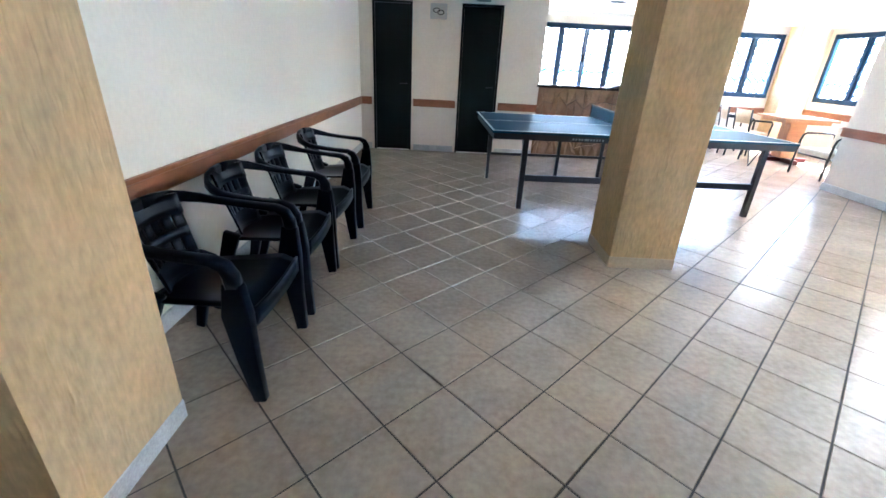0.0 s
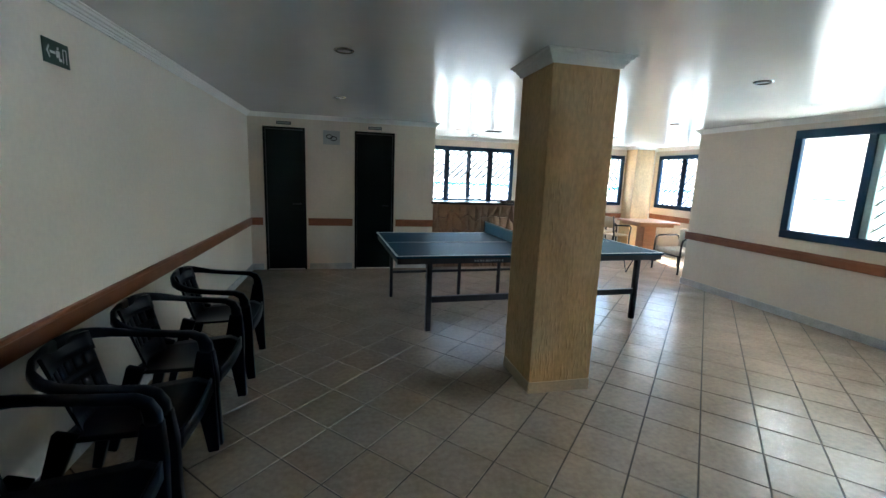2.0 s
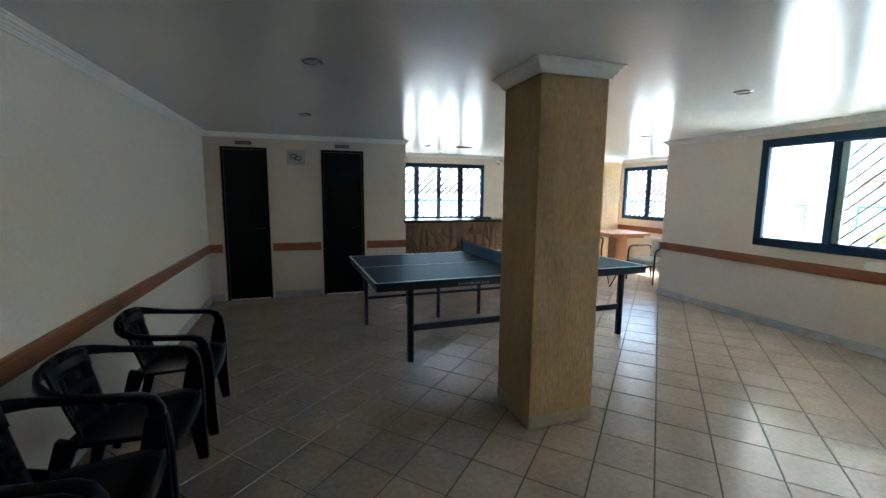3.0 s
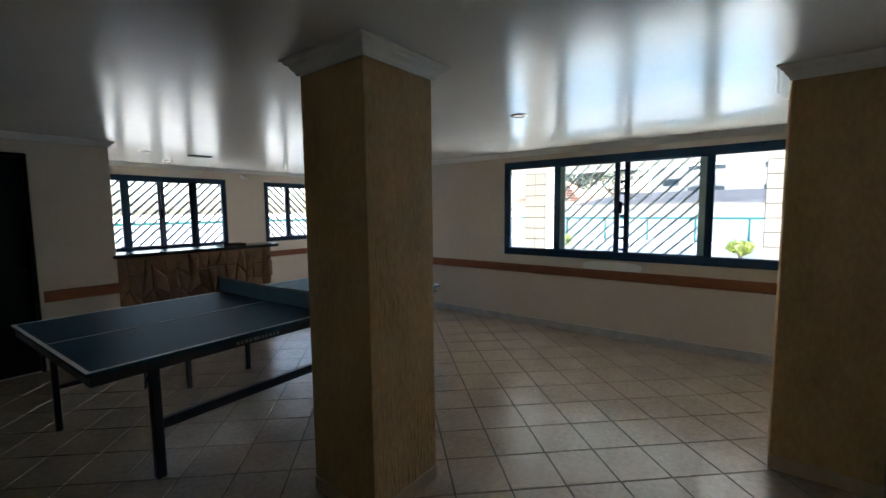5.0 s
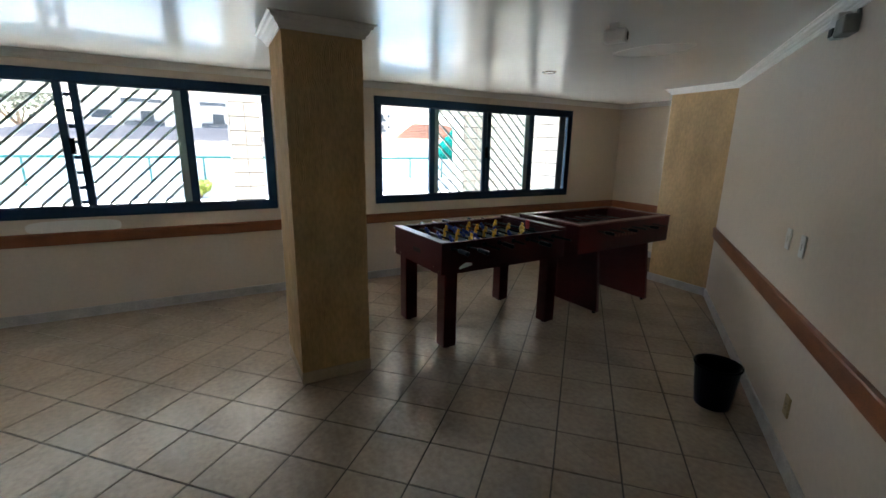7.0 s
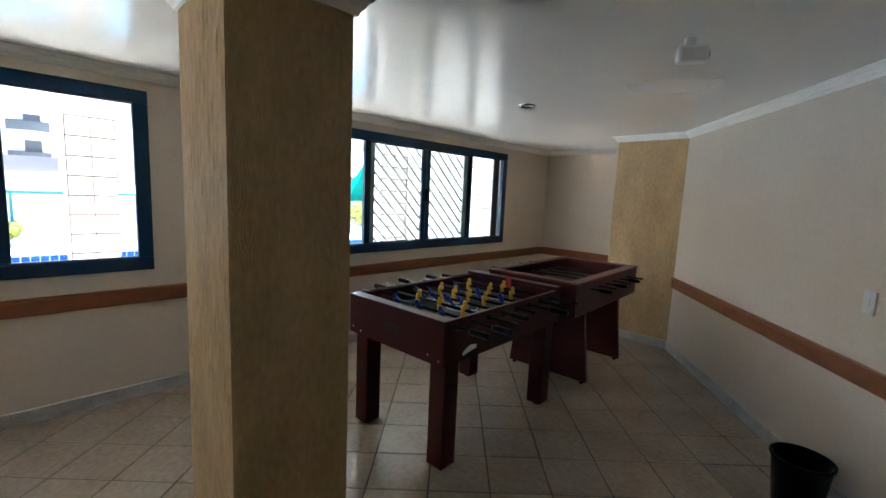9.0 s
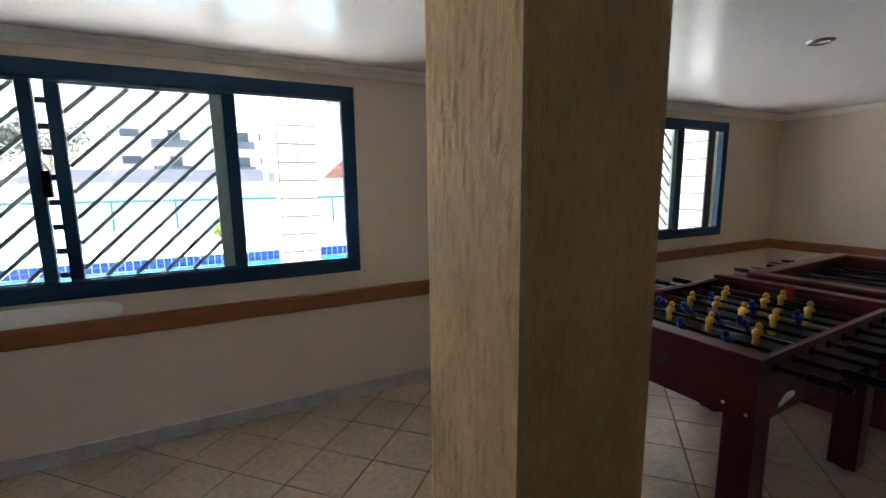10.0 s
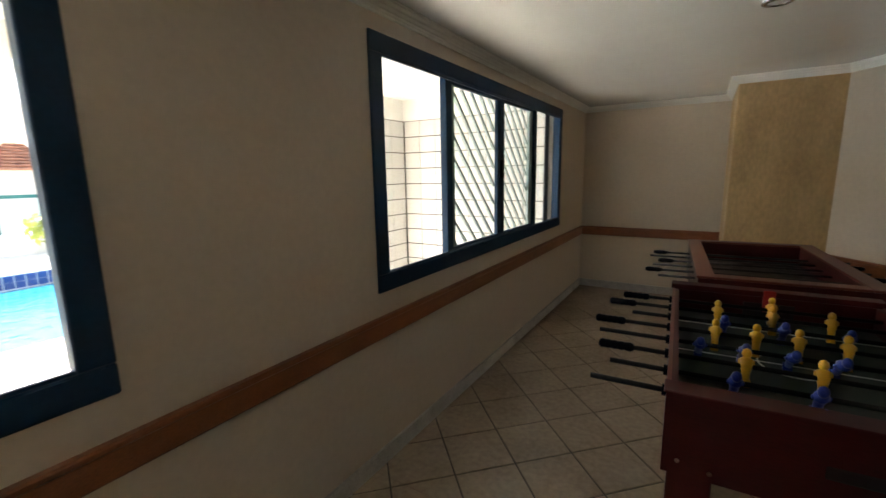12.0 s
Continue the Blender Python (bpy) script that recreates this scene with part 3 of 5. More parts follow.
def plastic_chair(m, label):
    c = thing("plastic_armchair", label, "chair", "chairs along the wall")
    c.matrix_world = m
    bm = bmesh.new()
    slab(bm, lambda u, v: (0.12 + 0.45 * u, (v - 0.5) * (0.40 + 0.10 * u), 0.40 + 0.03 * u - 0.03 * math.sin(v * math.pi) * (0.4 + 0.6 * math.sin(u * math.pi)) - 0.04 * max(0, u - 0.85) / 0.15), 14, 10, (0, 0, 0.012))
    part("seat", bm, M_BLACK, c, "", True)
    bm = bmesh.new()
    slab(bm, lambda u, v: (0.558 + 0.014 * math.sin(math.pi * u), (u - 0.5) * 0.50, 0.345 + 0.075 * v), 10, 2, (0.012, 0, 0))
    part("seat_apron", bm, M_BLACK, c, "", True)

    def back(s, z):
        """The curved back, s across from -1 to 1, z up."""
        k = (z - 0.42) / 0.32
        return (0.14 - 0.09 * k + 0.04 * abs(s) ** 2, s * (0.130 + 0.030 * k), z)

    def plate(s0, s1, z0, z1, nu, nv):
        bm = bmesh.new()
        slab(bm, lambda u, v: back(s0 + (s1 - s0) * u, z0 + (z1 - z0) * v), nu, nv, (-0.013, 0, 0))
        return bm
    rest = part("backrest", plate(-1.04, 1.04, 0.655, 0.738, 14, 3), M_BLACK, c, "broad slotted plastic back", True)
    part("middle_band", plate(-1.0, 1.0, 0.556, 0.598, 12, 2), M_BLACK, rest, "", True)
    part("lower_band", plate(-1.0, 1.0, 0.405, 0.495, 12, 2), M_BLACK, rest, "", True)
    for z0, z1 in ((0.494, 0.557), (0.597, 0.656)):
        for k in range(6):
            a, b = -1.0 + k * 0.347, -1.0 + k * 0.347 + 0.265
            part("slat", plate(a, b, z0, z1, 3, 3), M_BLACK, rest, "", True)
    # one rail that runs from arm to arm round the top of the back
    side = [(0.535, 0.288, 0.545), (0.532, 0.290, 0.590), (0.515, 0.292, 0.628), (0.475, 0.293, 0.648), (0.38, 0.293, 0.655), (0.28, 0.290, 0.664), (0.19, 0.282, 0.676), (0.135, 0.262, 0.690), (0.090, 0.222, 0.706), (0.062, 0.165, 0.722), (0.050, 0.085, 0.732)]
    size = [(0.062, 0.046), (0.056, 0.052), (0.042, 0.058), (0.030, 0.062), (0.026, 0.062), (0.026, 0.060), (0.030, 0.050), (0.040, 0.036), (0.048, 0.028), (0.052, 0.024), (0.052, 0.022)]
    for sy in (-1, 1):
        bm = bmesh.new()
        rows = []
        for i, ((x, y, z), (tall, wide)) in enumerate(zip(side + [(0.047, 0.0, 0.735)], size + [(0.052, 0.022)])):
            lo, hi = Vector((side + [(0.047, 0.0, 0.735)])[max(i - 1, 0)]), Vector((side + [(0.047, 0.0, 0.735)])[min(i + 1, len(side))])
            d = (hi - lo).normalized()
            out = Vector((0, 1, 0)) if i < 3 else Vector((d.y, -d.x, 0)).normalized()
            up = d.cross(out).normalized()
            ring_ = []
            for a, b in ((-1, -0.6), (-0.6, -1), (0.6, -1), (1, -0.6), (1, 0.6), (0.6, 1), (-0.6, 1), (-1, 0.6)):
                p = Vector((x, y, z)) + up * a * tall / 2 + out * b * wide / 2
                ring_.append(bm.verts.new((p.x, p.y * sy, p.z)))
            rows.append(ring_)
        for a, b in zip(rows, rows[1:]):
            for k in range(8):
                bm.faces.new((a[k], a[(k + 1) % 8], b[(k + 1) % 8], b[k]))
        bm.faces.new(rows[0])
        bm.faces.new(rows[-1][::-1])
        part("armrest", bm, M_BLACK, c, "", True)
        bm = bmesh.new()
        ribbon(bm, [(0.533, sy * 0.287, 0.56), (0.525, sy * 0.276, 0.42), (0.535, sy * 0.268, 0.22), (0.556, sy * 0.262, 0.0)], [(0.070, 0.042), (0.105, 0.055), (0.080, 0.048), (0.052, 0.04)])
        bevel(bm, 0.006, 2)
        part("leg", bm, M_BLACK, c, "", True)
        bm = bmesh.new()
        ribbon(bm, [(0.16, sy * 0.195, 0.44), (0.10, sy * 0.215, 0.25), (0.035, sy * 0.235, 0.0)], [(0.085, 0.04), (0.06, 0.04), (0.042, 0.036)])
        bevel(bm, 0.006, 2)
        part("leg", bm, M_BLACK, c, "", True)
    return c


first = plastic_chair(pose(0.115, 3.29, 0), "dark blue-black plastic armchair with a slotted back against the wall")
for y, turn, dx in ((3.93, 1.5, 0.0), (4.53, -1.0, 0.005), (5.27, 2.0, 0.01)):
    copy_thing(first, pose(0.11 + dx, y, 0, 0, 0, turn))


def ping_pong_table():
    t = thing("ping_pong_table", "dark blue-green ping pong table on black steel legs", "table", at=(3.15, 6.35, 0), turn=2.3)
    L, W, Z = 1.405, 0.765, 0.79
    for sx in (-1, 1):
        bm = b1(min(0.002 * sx, L * sx), max(0.002 * sx, L * sx), -W, W, Z - 0.022, Z)
        bevel(bm, 0.003, 1)
        top = part("tabletop", bm, M_TABLE, t, "worn blue-green painted board")
        for q in ((L - 0.02, L, -W, W), (0.0, L - 0.02, -W, -W + 0.02), (0.0, L - 0.02, W - 0.02, W), (0.0, L - 0.02, -0.004, 0.004)):
            a, b = sorted((q[0] * sx, q[1] * sx))
            part("line", b1(a, b, q[2], q[3], Z - 0.001, Z + 0.0012), M_LINE, top)
        bm = bmesh.new()
        for q in ((0.02, L - 0.015, -W + 0.015, -W + 0.04), (0.02, L - 0.015, W - 0.04, W - 0.015), (L - 0.04, L - 0.015, -W + 0.04, W - 0.04), (0.02, 0.05, -W + 0.04, W - 0.04)):
            a, b = sorted((q[0] * sx, q[1] * sx))
            box(bm, a, b, q[2], q[3], Z - 0.075, Z - 0.023)
        part("apron", bm, M_STEEL, t)
    for x in (-1.045, 1.30):
        bm = b1(x - 0.025, x + 0.025, -0.54, -0.49, 0, Z - 0.075)
        bevel(bm, 0.004, 1)
        part("leg", bm, M_STEEL, t)
    for x in (-1.23, -0.36, 0.18, 1.1):
        bm = b1(x - 0.018, x + 0.018, 0.66, 0.696, 0, Z - 0.075)
        bevel(bm, 0.003, 1)
        part("leg", bm, M_STEEL, t)
    part("rail", b1(-1.02, 1.275, -0.53, -0.50, 0.285, 0.345), M_STEEL, t)
    part("rail", b1(-1.21, 1.08, 0.665, 0.69, 0.30, 0.33), M_STEEL, t)
    for x in (-1.045, 1.275):
        bm = bmesh.new()
        tube(bm, [(x, -0.5, 0.70), (x, -0.38, 0.50), (x + 0.02, -0.33, 0.56), (x, -0.3, 0.715)], 0.006, 6)
        part("brace", bm, M_STEEL, t, "", True)
    # unreadable maker's lettering on the long side
    for k, wd in enumerate((0.018, 0.016, 0.02, 0.016, 0.03, 0.018, 0.02, 0.016, 0.016, 0.012, 0.018)):
        x = -0.68 + k * 0.027
        part("lettering", b1(x, x + wd * 0.8, -W + 0.0125, -W + 0.016, Z - 0.060, Z - 0.042), M_FADED, t, "faded white lettering")
    return t


ping_pong_table()
net = thing("table_tennis_net", "light blue net stretched across the table", "net", at=(3.15, 6.35, 0), turn=2.3)
bm = bmesh.new()
slab(bm, lambda u, v: (0.004 * math.sin(u * 9), -0.80 + 1.60 * u, 0.792 + 0.118 * v + 0.012 * (2 * u - 1) ** 2 * v), 24, 3, (0.003, 0, 0))
part("mesh", bm, M_NET, net, "dense light blue mesh")
bm = bmesh.new()
slab(bm, lambda u, v: (0.004 * math.sin(u * 9) - 0.003, -0.80 + 1.60 * u, 0.905 + 0.016 * v + 0.012 * (2 * u - 1) ** 2), 24, 1, (0.009, 0, 0))
part("tape", bm, M_NETTAPE, net, "pale tape along the top edge")
for y in (-0.80, 0.80):
    bm = bmesh.new()
    tube(bm, [(0, y, 0.762), (0, y, 0.935)], 0.008)
    part("post", bm, M_STEEL, net, "", True)
    part("clamp", b1(-0.02, 0.02, min(y, y * 0.93), max(y, y * 0.93), 0.7875, 0.80), M_STEEL, net)


# ---- game tables ----
def foosball():
    t = thing("foosball_table", "dark red wooden foosball table with yellow and blue figures", "game table", at=(4.74, 1.318, 0), turn=2.4)
    W, L, Z, ZB = 0.412, 0.645, 0.88, 0.635
    # sides and ends of the playing box
    part("side_panel", b1(-W, -W + 0.03, -L + 0.07, L - 0.07, ZB, Z), M_WOODRED, t)
    part("side_panel", b1(W - 0.03, W, -L + 0.07, L - 0.07, ZB, Z), M_WOODRED, t)
    part("end_panel", b1(-W, W, -L, -L + 0.07, ZB, Z), M_WOODRED, t)
    body = part("end_panel", b1(-W, W, L - 0.07, L, ZB, Z), M_WOODRED, t)
    for x in (-W, W - 0.012):
        part("edge_strip", b1(x, x + 0.012, -L + 0.07, L - 0.07, Z, Z + 0.006), M_WOODRIM, body, "lighter wooden strip along the edge")
    for y0, y1, h in ((L - 0.076, L + 0.006, 0.008), (-L - 0.006, -L + 0.076, 0.028)):
        bm = b1(-W - 0.006, W + 0.006, y0, y1, Z + 0.0005, Z + h)
        bevel(bm, 0.005, 2)
        part("end_board", bm, M_WOODRED, body, "glossy dark red end board")
    part("field", b1(-W + 0.03, W - 0.03, -L + 0.07, L - 0.07, Z - 0.13, Z - 0.11), M_FIELD, t, "dark green playing field")
    for y in (-L + 0.074, L - 0.074):
        s = 1 if y < 0 else -1
        a, b = sorted((y - s * 0.004, y + s * 0.003))
        # Flat block; near-black paints the shade of the goal mouth.
        part("goal", b1(-0.10, 0.10, a, b, Z - 0.105, Z - 0.03), M_HOLE, t, "goal mouth with shade painted black")
    for y in (0.0, -0.38, 0.38):
        part("line", b1(-W + 0.03, W - 0.03, y - 0.003, y + 0.003, Z - 0.111, Z - 0.1085), M_LINE, t)
    bm = bmesh.new()
    ringpts = [(0.11 * math.cos(a), 0.11 * math.sin(a), Z - 0.1095) for a in [i * 2 * math.pi / 28 for i in range(29)]]
    tube(bm, ringpts, 0.003, 4)
    part("circle", bm, M_LINE, t)
    bm = b1(-0.025, 0.025, -L + 0.064, -L + 0.084, Z - 0.07, Z + 0.035)
    bevel(bm, 0.006, 2)
    part("marker", bm, M_RED, t, "red plastic score marker")
    # legs with their screws
    for sx in (-1, 1):
        for sy in (-1, 1):
            cx, cy = sx * (W - 0.075), sy * (L - 0.10)
            bm = b1(cx - 0.058, cx + 0.058, cy - 0.058, cy + 0.058, 0.02, ZB)
            bevel(bm, 0.004, 1)
            leg = part("leg", bm, M_WOODRED, t)
            bm = bmesh.new()
            tube(bm, [(cx, cy, 0.0), (cx, cy, 0.02)], 0.03, 12)
            part("foot", bm, M_BLACK, leg)
            for dx, dz in ((-0.045, 0.03), (0.035, 0.045)):
                bm = bmesh.new()
                tube(bm, [(cx + dx, sy * L * 0.999, ZB + dz), (cx + dx, sy * (L + 0.004), ZB + dz)], 0.007, 8)
                part("screw", bm, M_CHROME, leg)
    # slot for the ball in the near end, and the badge beside it
    # Solid block whose black colour is the shade inside the slot.
    bm = b1(-0.075, 0.055, L - 0.012, L + 0.002, Z - 0.145, Z - 0.105)
    bevel(bm, 0.006, 2)
    part("ball_slot", bm, M_HOLE, t, "oval ball slot with shade painted black")
    bm = bmesh.new()
    slab(bm, lambda u, v: (-W - 0.002, L - 0.16 - 0.12 * u, Z - 0.215 + 0.035 * v * math.sin(math.pi * (0.15 + 0.7 * u)) + 0.02 * u), 8, 2, (-0.002, 0, 0))
    part("badge", bm, M_LINE, t, "small white badge")
    # rods, handles and figures
    team = (0, 0, 1, 0, 1, 0, 1, 1)
    place = ((0.0,), (0.223, 0.018, -0.18), (0.209, 0.004, -0.196), (0.25, 0.114, -0.017, -0.156), (0.31, 0.17, 0.03, -0.10), (0.18, -0.02, -0.22), (0.225, 0.02, -0.18), (0.05,))
    reach = (0.22, 0.27, 0.16, 0.29, 0.26, 0.23, 0.18, 0.22)
    for k in range(8):
        y = -0.49 + k * 0.149
        sgn = -1 if team[k] else 1
        z = Z - 0.038
        tip = W + reach[k]
        bm = bmesh.new()
        tube(bm, [(-W - 0.43 + reach[k], y, z), (tip, y, z)], 0.009, 8)
        rod = part("rod", bm, M_DARKSTEEL, t, "steel rod", True)
        bm = bmesh.new()
        x0, x1 = (tip - 0.115, tip + 0.01) if sgn > 0 else (-W - 0.43 + reach[k] + 0.115, -W - 0.44 + reach[k])
        tube(bm, [(x0 + (x1 - x0) * i / 11, y, z) for i in range(12)], [0.012, 0.018, 0.0175, 0.0155, 0.018, 0.0155, 0.018, 0.0155, 0.018, 0.0165, 0.019, 0.012], 10)
        part("handle", bm, M_BLACK, rod, "ribbed black grip", True)
        for x in (-W, W):
            bm = bmesh.new()
            tube(bm, [(x - 0.012, y, z), (x + 0.012, y, z)], 0.018, 10)
            part("bearing", bm, M_BLACK, rod)
        for x in place[k]:
            lean = (0.022 if k % 4 else 0.05) if team[k] else -0.012
            top = 0.030 if team[k] else 0.042
            bm = bmesh.new()
            # round head on a narrow neck
            tube(bm, [(x, y + lean, z + top - 0.018), (x, y + lean, z + top - 0.010), (x, y + lean, z + top), (x, y + lean, z + top + 0.010), (x, y + lean, z + top + 0.016)], [0.006, 0.0125, 0.0145, 0.0115, 0.004], 12)
            # shoulders, trunk round the rod, legs and foot block
            tube(bm, [(x, y + lean * 0.8, z + top - 0.012), (x, y + lean * 0.6, z + top - 0.019), (x, y, z), (x, y - lean * 0.3, z - 0.018), (x, y - lean * 0.8, z - 0.045)], [0.009, 0.0195, 0.0185, 0.013, 0.012], 12)
            box(bm, x - 0.013, x + 0.013, y - lean - 0.010, y - lean + 0.010, z - 0.066, z - 0.042)
            for dx in (-0.017, 0.017):
                tube(bm, [(x + dx, y + lean * 0.6, z + top - 0.022), (x + dx * 1.15, y, z - 0.004)], [0.0065, 0.0055], 6)
            part("figure", bm, M_BLUE if team[k] else M_YELLOW, rod, "blue plastic figure" if team[k] else "yellow plastic figure", True)
    return t


foosball()


def deep_table():
    t = thing("deep_game_table", "dark red wooden game table on two tapered panel legs", "game table", at=(4.71, -0.115, 0), turn=3.3)
    W, L, Z, ZB = 0.395, 0.70, 0.915, 0.66
    e = 0.075
    for q in ((-W, -W + e, -L, L), (W - e, W, -L, L), (-W + e, W - e, L - e, L), (-W + e, W - e, -L, -L + e)):
        body = part("side_panel", b1(*q, ZB, Z), M_WOODRED, t)
    for q in ((-W - 0.008, -W + e + 0.006, -L - 0.008, L + 0.008), (W - e - 0.006, W + 0.008, -L - 0.008, L + 0.008), (-W + e + 0.006, W - e - 0.006, L - e - 0.006, L + 0.008), (-W + e + 0.006, W - e - 0.006, -L - 0.008, -L + e + 0.006)):
        bm = b1(*q, Z + 0.0005, Z + 0.014)
        bevel(bm, 0.004, 2)
        part("rim", bm, M_WOODRIM, t, "lighter wooden rim")
    # Near-black floor: the dark inside the open box is put into its colour.
    part("field", b1(-W + e, W - e, -L + e, L - e, Z - 0.15, Z - 0.13), M_HOLE, t, "sunken playing field, inner shade painted near-black")
    for y in (-0.49, 0.30):
        bm = bmesh.new()
        v = []
        for yy in (y - 0.02, y + 0.02):
            for x, z in ((-0.375, 0.02), (0.375, 0.02), (0.31, ZB), (-0.31, ZB)):
                v.append(bm.verts.new((x, yy, z)))
        for q in ((0, 1, 2, 3), (7, 6, 5, 4), (0, 4, 5, 1), (1, 5, 6, 2), (2, 6, 7, 3), (3, 7, 4, 0)):
            bm.faces.new([v[i] for i in q])
        bevel(bm, 0.004, 1)
        leg = part("panel_leg", bm, M_WOODRED, t, "tapered panel leg")
        for x in (-0.33, 0.33):
            bm = bmesh.new()
            tube(bm, [(x, y, 0), (x, y, 0.02)], 0.018, 10)
            part("foot", bm, M_BLACK, leg)
    for k in range(6):
        y = 0.44 - k * 0.17
        sgn = 1 if k % 2 else -1
        bm = bmesh.new()
        tube(bm, [(-W - 0.15, y, Z - 0.06), (W + (0.20, 0.27, 0.24)[k % 3], y, Z - 0.06)], 0.008, 8)
        rod = part("rod", bm, M_STEEL, t, "", True)
        bm = bmesh.new()
        x0 = W + (0.11, 0.18, 0.15)[k % 3] if sgn > 0 else -W - 0.07
        tube(bm, [(x0 + sgn * 0.10 * i / 5, y, Z - 0.06) for i in range(6)], [0.011, 0.016, 0.015, 0.016, 0.016, 0.011], 10)
        part("handle", bm, M_BLACK, rod, "", True)
    # unreadable lettering on the long side
    for k in range(7):
        part("lettering", b1(-W - 0.0015, -W + 0.001, 0.16 - k * 0.05, 0.19 - k * 0.05, Z - 0.14, Z - 0.11), M_WOODRIM, t, "faint lettering")
    return t


deep_table()


# ---- bar ----
bar = thing("bar_counter", "bar counter clad in rough brown stones with dark top", "counter")
part("core", b1(XD, 4.50, YD + 0.045, YD + 0.36, 0, 1.045), M_STONEJOINT, bar)
bm = b1(XD - 0.03, 4.62, YD - 0.01, YD + 0.42, 1.045, 1.085)
bevel(bm, 0.006, 2)
part("worktop", bm, M_COUNTER, bar, "dark polished stone slab")
rs = random.Random(4)


def stone_patch(parent, f, a0, a1, z0, z1):
    """Uneven upright stones on a jittered net; f lays (along, out, z) into the world."""
    na, nz = max(int((a1 - a0) / 0.115), 1), int((z1 - z0) / 0.19)
    net = {}
    for i in range(na + 1):
        for k in range(nz + 1):
            ja = 0 if i in (0, na) else rs.uniform(-0.045, 0.045)
            jz = 0 if k in (0, nz) else rs.uniform(-0.07, 0.07) + (0.05 if i % 2 else -0.05)
            net[i, k] = (a0 + (a1 - a0) * i / na + ja, z0 + (z1 - z0) * k / nz + jz)
    for i in range(na):
        for k in range(nz):
            quad = [net[i, k], net[i + 1, k], net[i + 1, k + 1], net[i, k + 1]]
            ca, cz = sum(q[0] for q in quad) / 4, sum(q[1] for q in quad) / 4
            low = [(ca + (x - ca) * 0.965, cz + (z - cz) * 0.975) for x, z in quad]
            bm = bmesh.new()
            d = rs.uniform(0.018, 0.05)
            tilt = [rs.uniform(0.5, 1.15) for _ in range(4)]
            v0 = [bm.verts.new(f(x, -0.002, z)) for x, z in low]
            v1 = [bm.verts.new(f(ca + (x - ca) * 0.97, d * t * 0.75, cz + (z - cz) * 0.97)) for (x, z), t in zip(low, tilt)]
            v2 = [bm.verts.new(f(ca + (x - ca) * rs.uniform(0.5, 0.85), d * t, cz + (z - cz) * rs.uniform(0.6, 0.88))) for (x, z), t in zip(low, tilt)]
            top = bm.verts.new(f(ca + rs.uniform(-0.02, 0.02), d * 1.15, cz + rs.uniform(-0.03, 0.03)))
            for p, q in ((v0, v1), (v1, v2)):
                for n in range(4):
                    bm.faces.new((p[n], p[(n + 1) % 4], q[(n + 1) % 4], q[n]))
            for n in range(4):
                bm.faces.new((v2[n], v2[(n + 1) % 4], top))
            part("stone", bm, M_STONE, parent)


stone_patch(bar, lambda a, o, z: (a, YD + 0.045 - o, z), XD + 0.005, 4.50, 0.0, 1.043)
stone_patch(bar, lambda a, o, z: (4.50 + o, a, z), YD + 0.045, YD + 0.36, 0.0, 1.043)
tray = thing("bar_tray", "small dark tray lying on the bar top", "tray", at=(4.05, YD + 0.2, 1.085))
bm = bmesh.new()
box(bm, -0.14, 0.14, -0.09, 0.09, 0, 0.012)
part("base", bm, M_COUNTER, tray)
bm = bmesh.new()
for q in ((-0.15, -0.14, -0.1, 0.1), (0.14, 0.15, -0.1, 0.1), (-0.14, 0.14, -0.1, -0.09), (-0.14, 0.14, 0.09, 0.1)):
    box(bm, *q, 0, 0.03)
part("rim", bm, M_COUNTER, tray)


# ---- alcove ----
def wooden_table():
    t = thing("wooden_table", "varnished orange-brown wooden table on a pedestal", "table", at=(7.30, 9.30, 0), turn=-6)
    bm = b1(-0.42, 0.42, -0.42, 0.42, 0.715, 0.755)
    bevel(bm, 0.006, 2)
    part("tabletop", bm, M_WOOD, t)
    part("apron", b1(-0.35, 0.35, -0.34, 0.34, 0.66, 0.715), M_WOOD, t)
    bm = b1(-0.13, 0.13, -0.13, 0.13, 0.07, 0.66)
    bevel(bm, 0.005, 1)
    part("pedestal", bm, M_WOOD, t)
    bm = bmesh.new()
    box(bm, -0.36, 0.36, -0.05, 0.05, 0, 0.07)
    bevel(bm, 0.008, 2)
    part("foot", bm, M_WOODRED, t, "dark wooden cross foot")
    bm = bmesh.new()
    box(bm, -0.05, 0.05, -0.36, -0.05, 0, 0.07)
    box(bm, -0.05, 0.05, 0.05, 0.36, 0, 0.07)
    part("foot", bm, M_WOODRED, t, "dark wooden cross foot")


wooden_table()


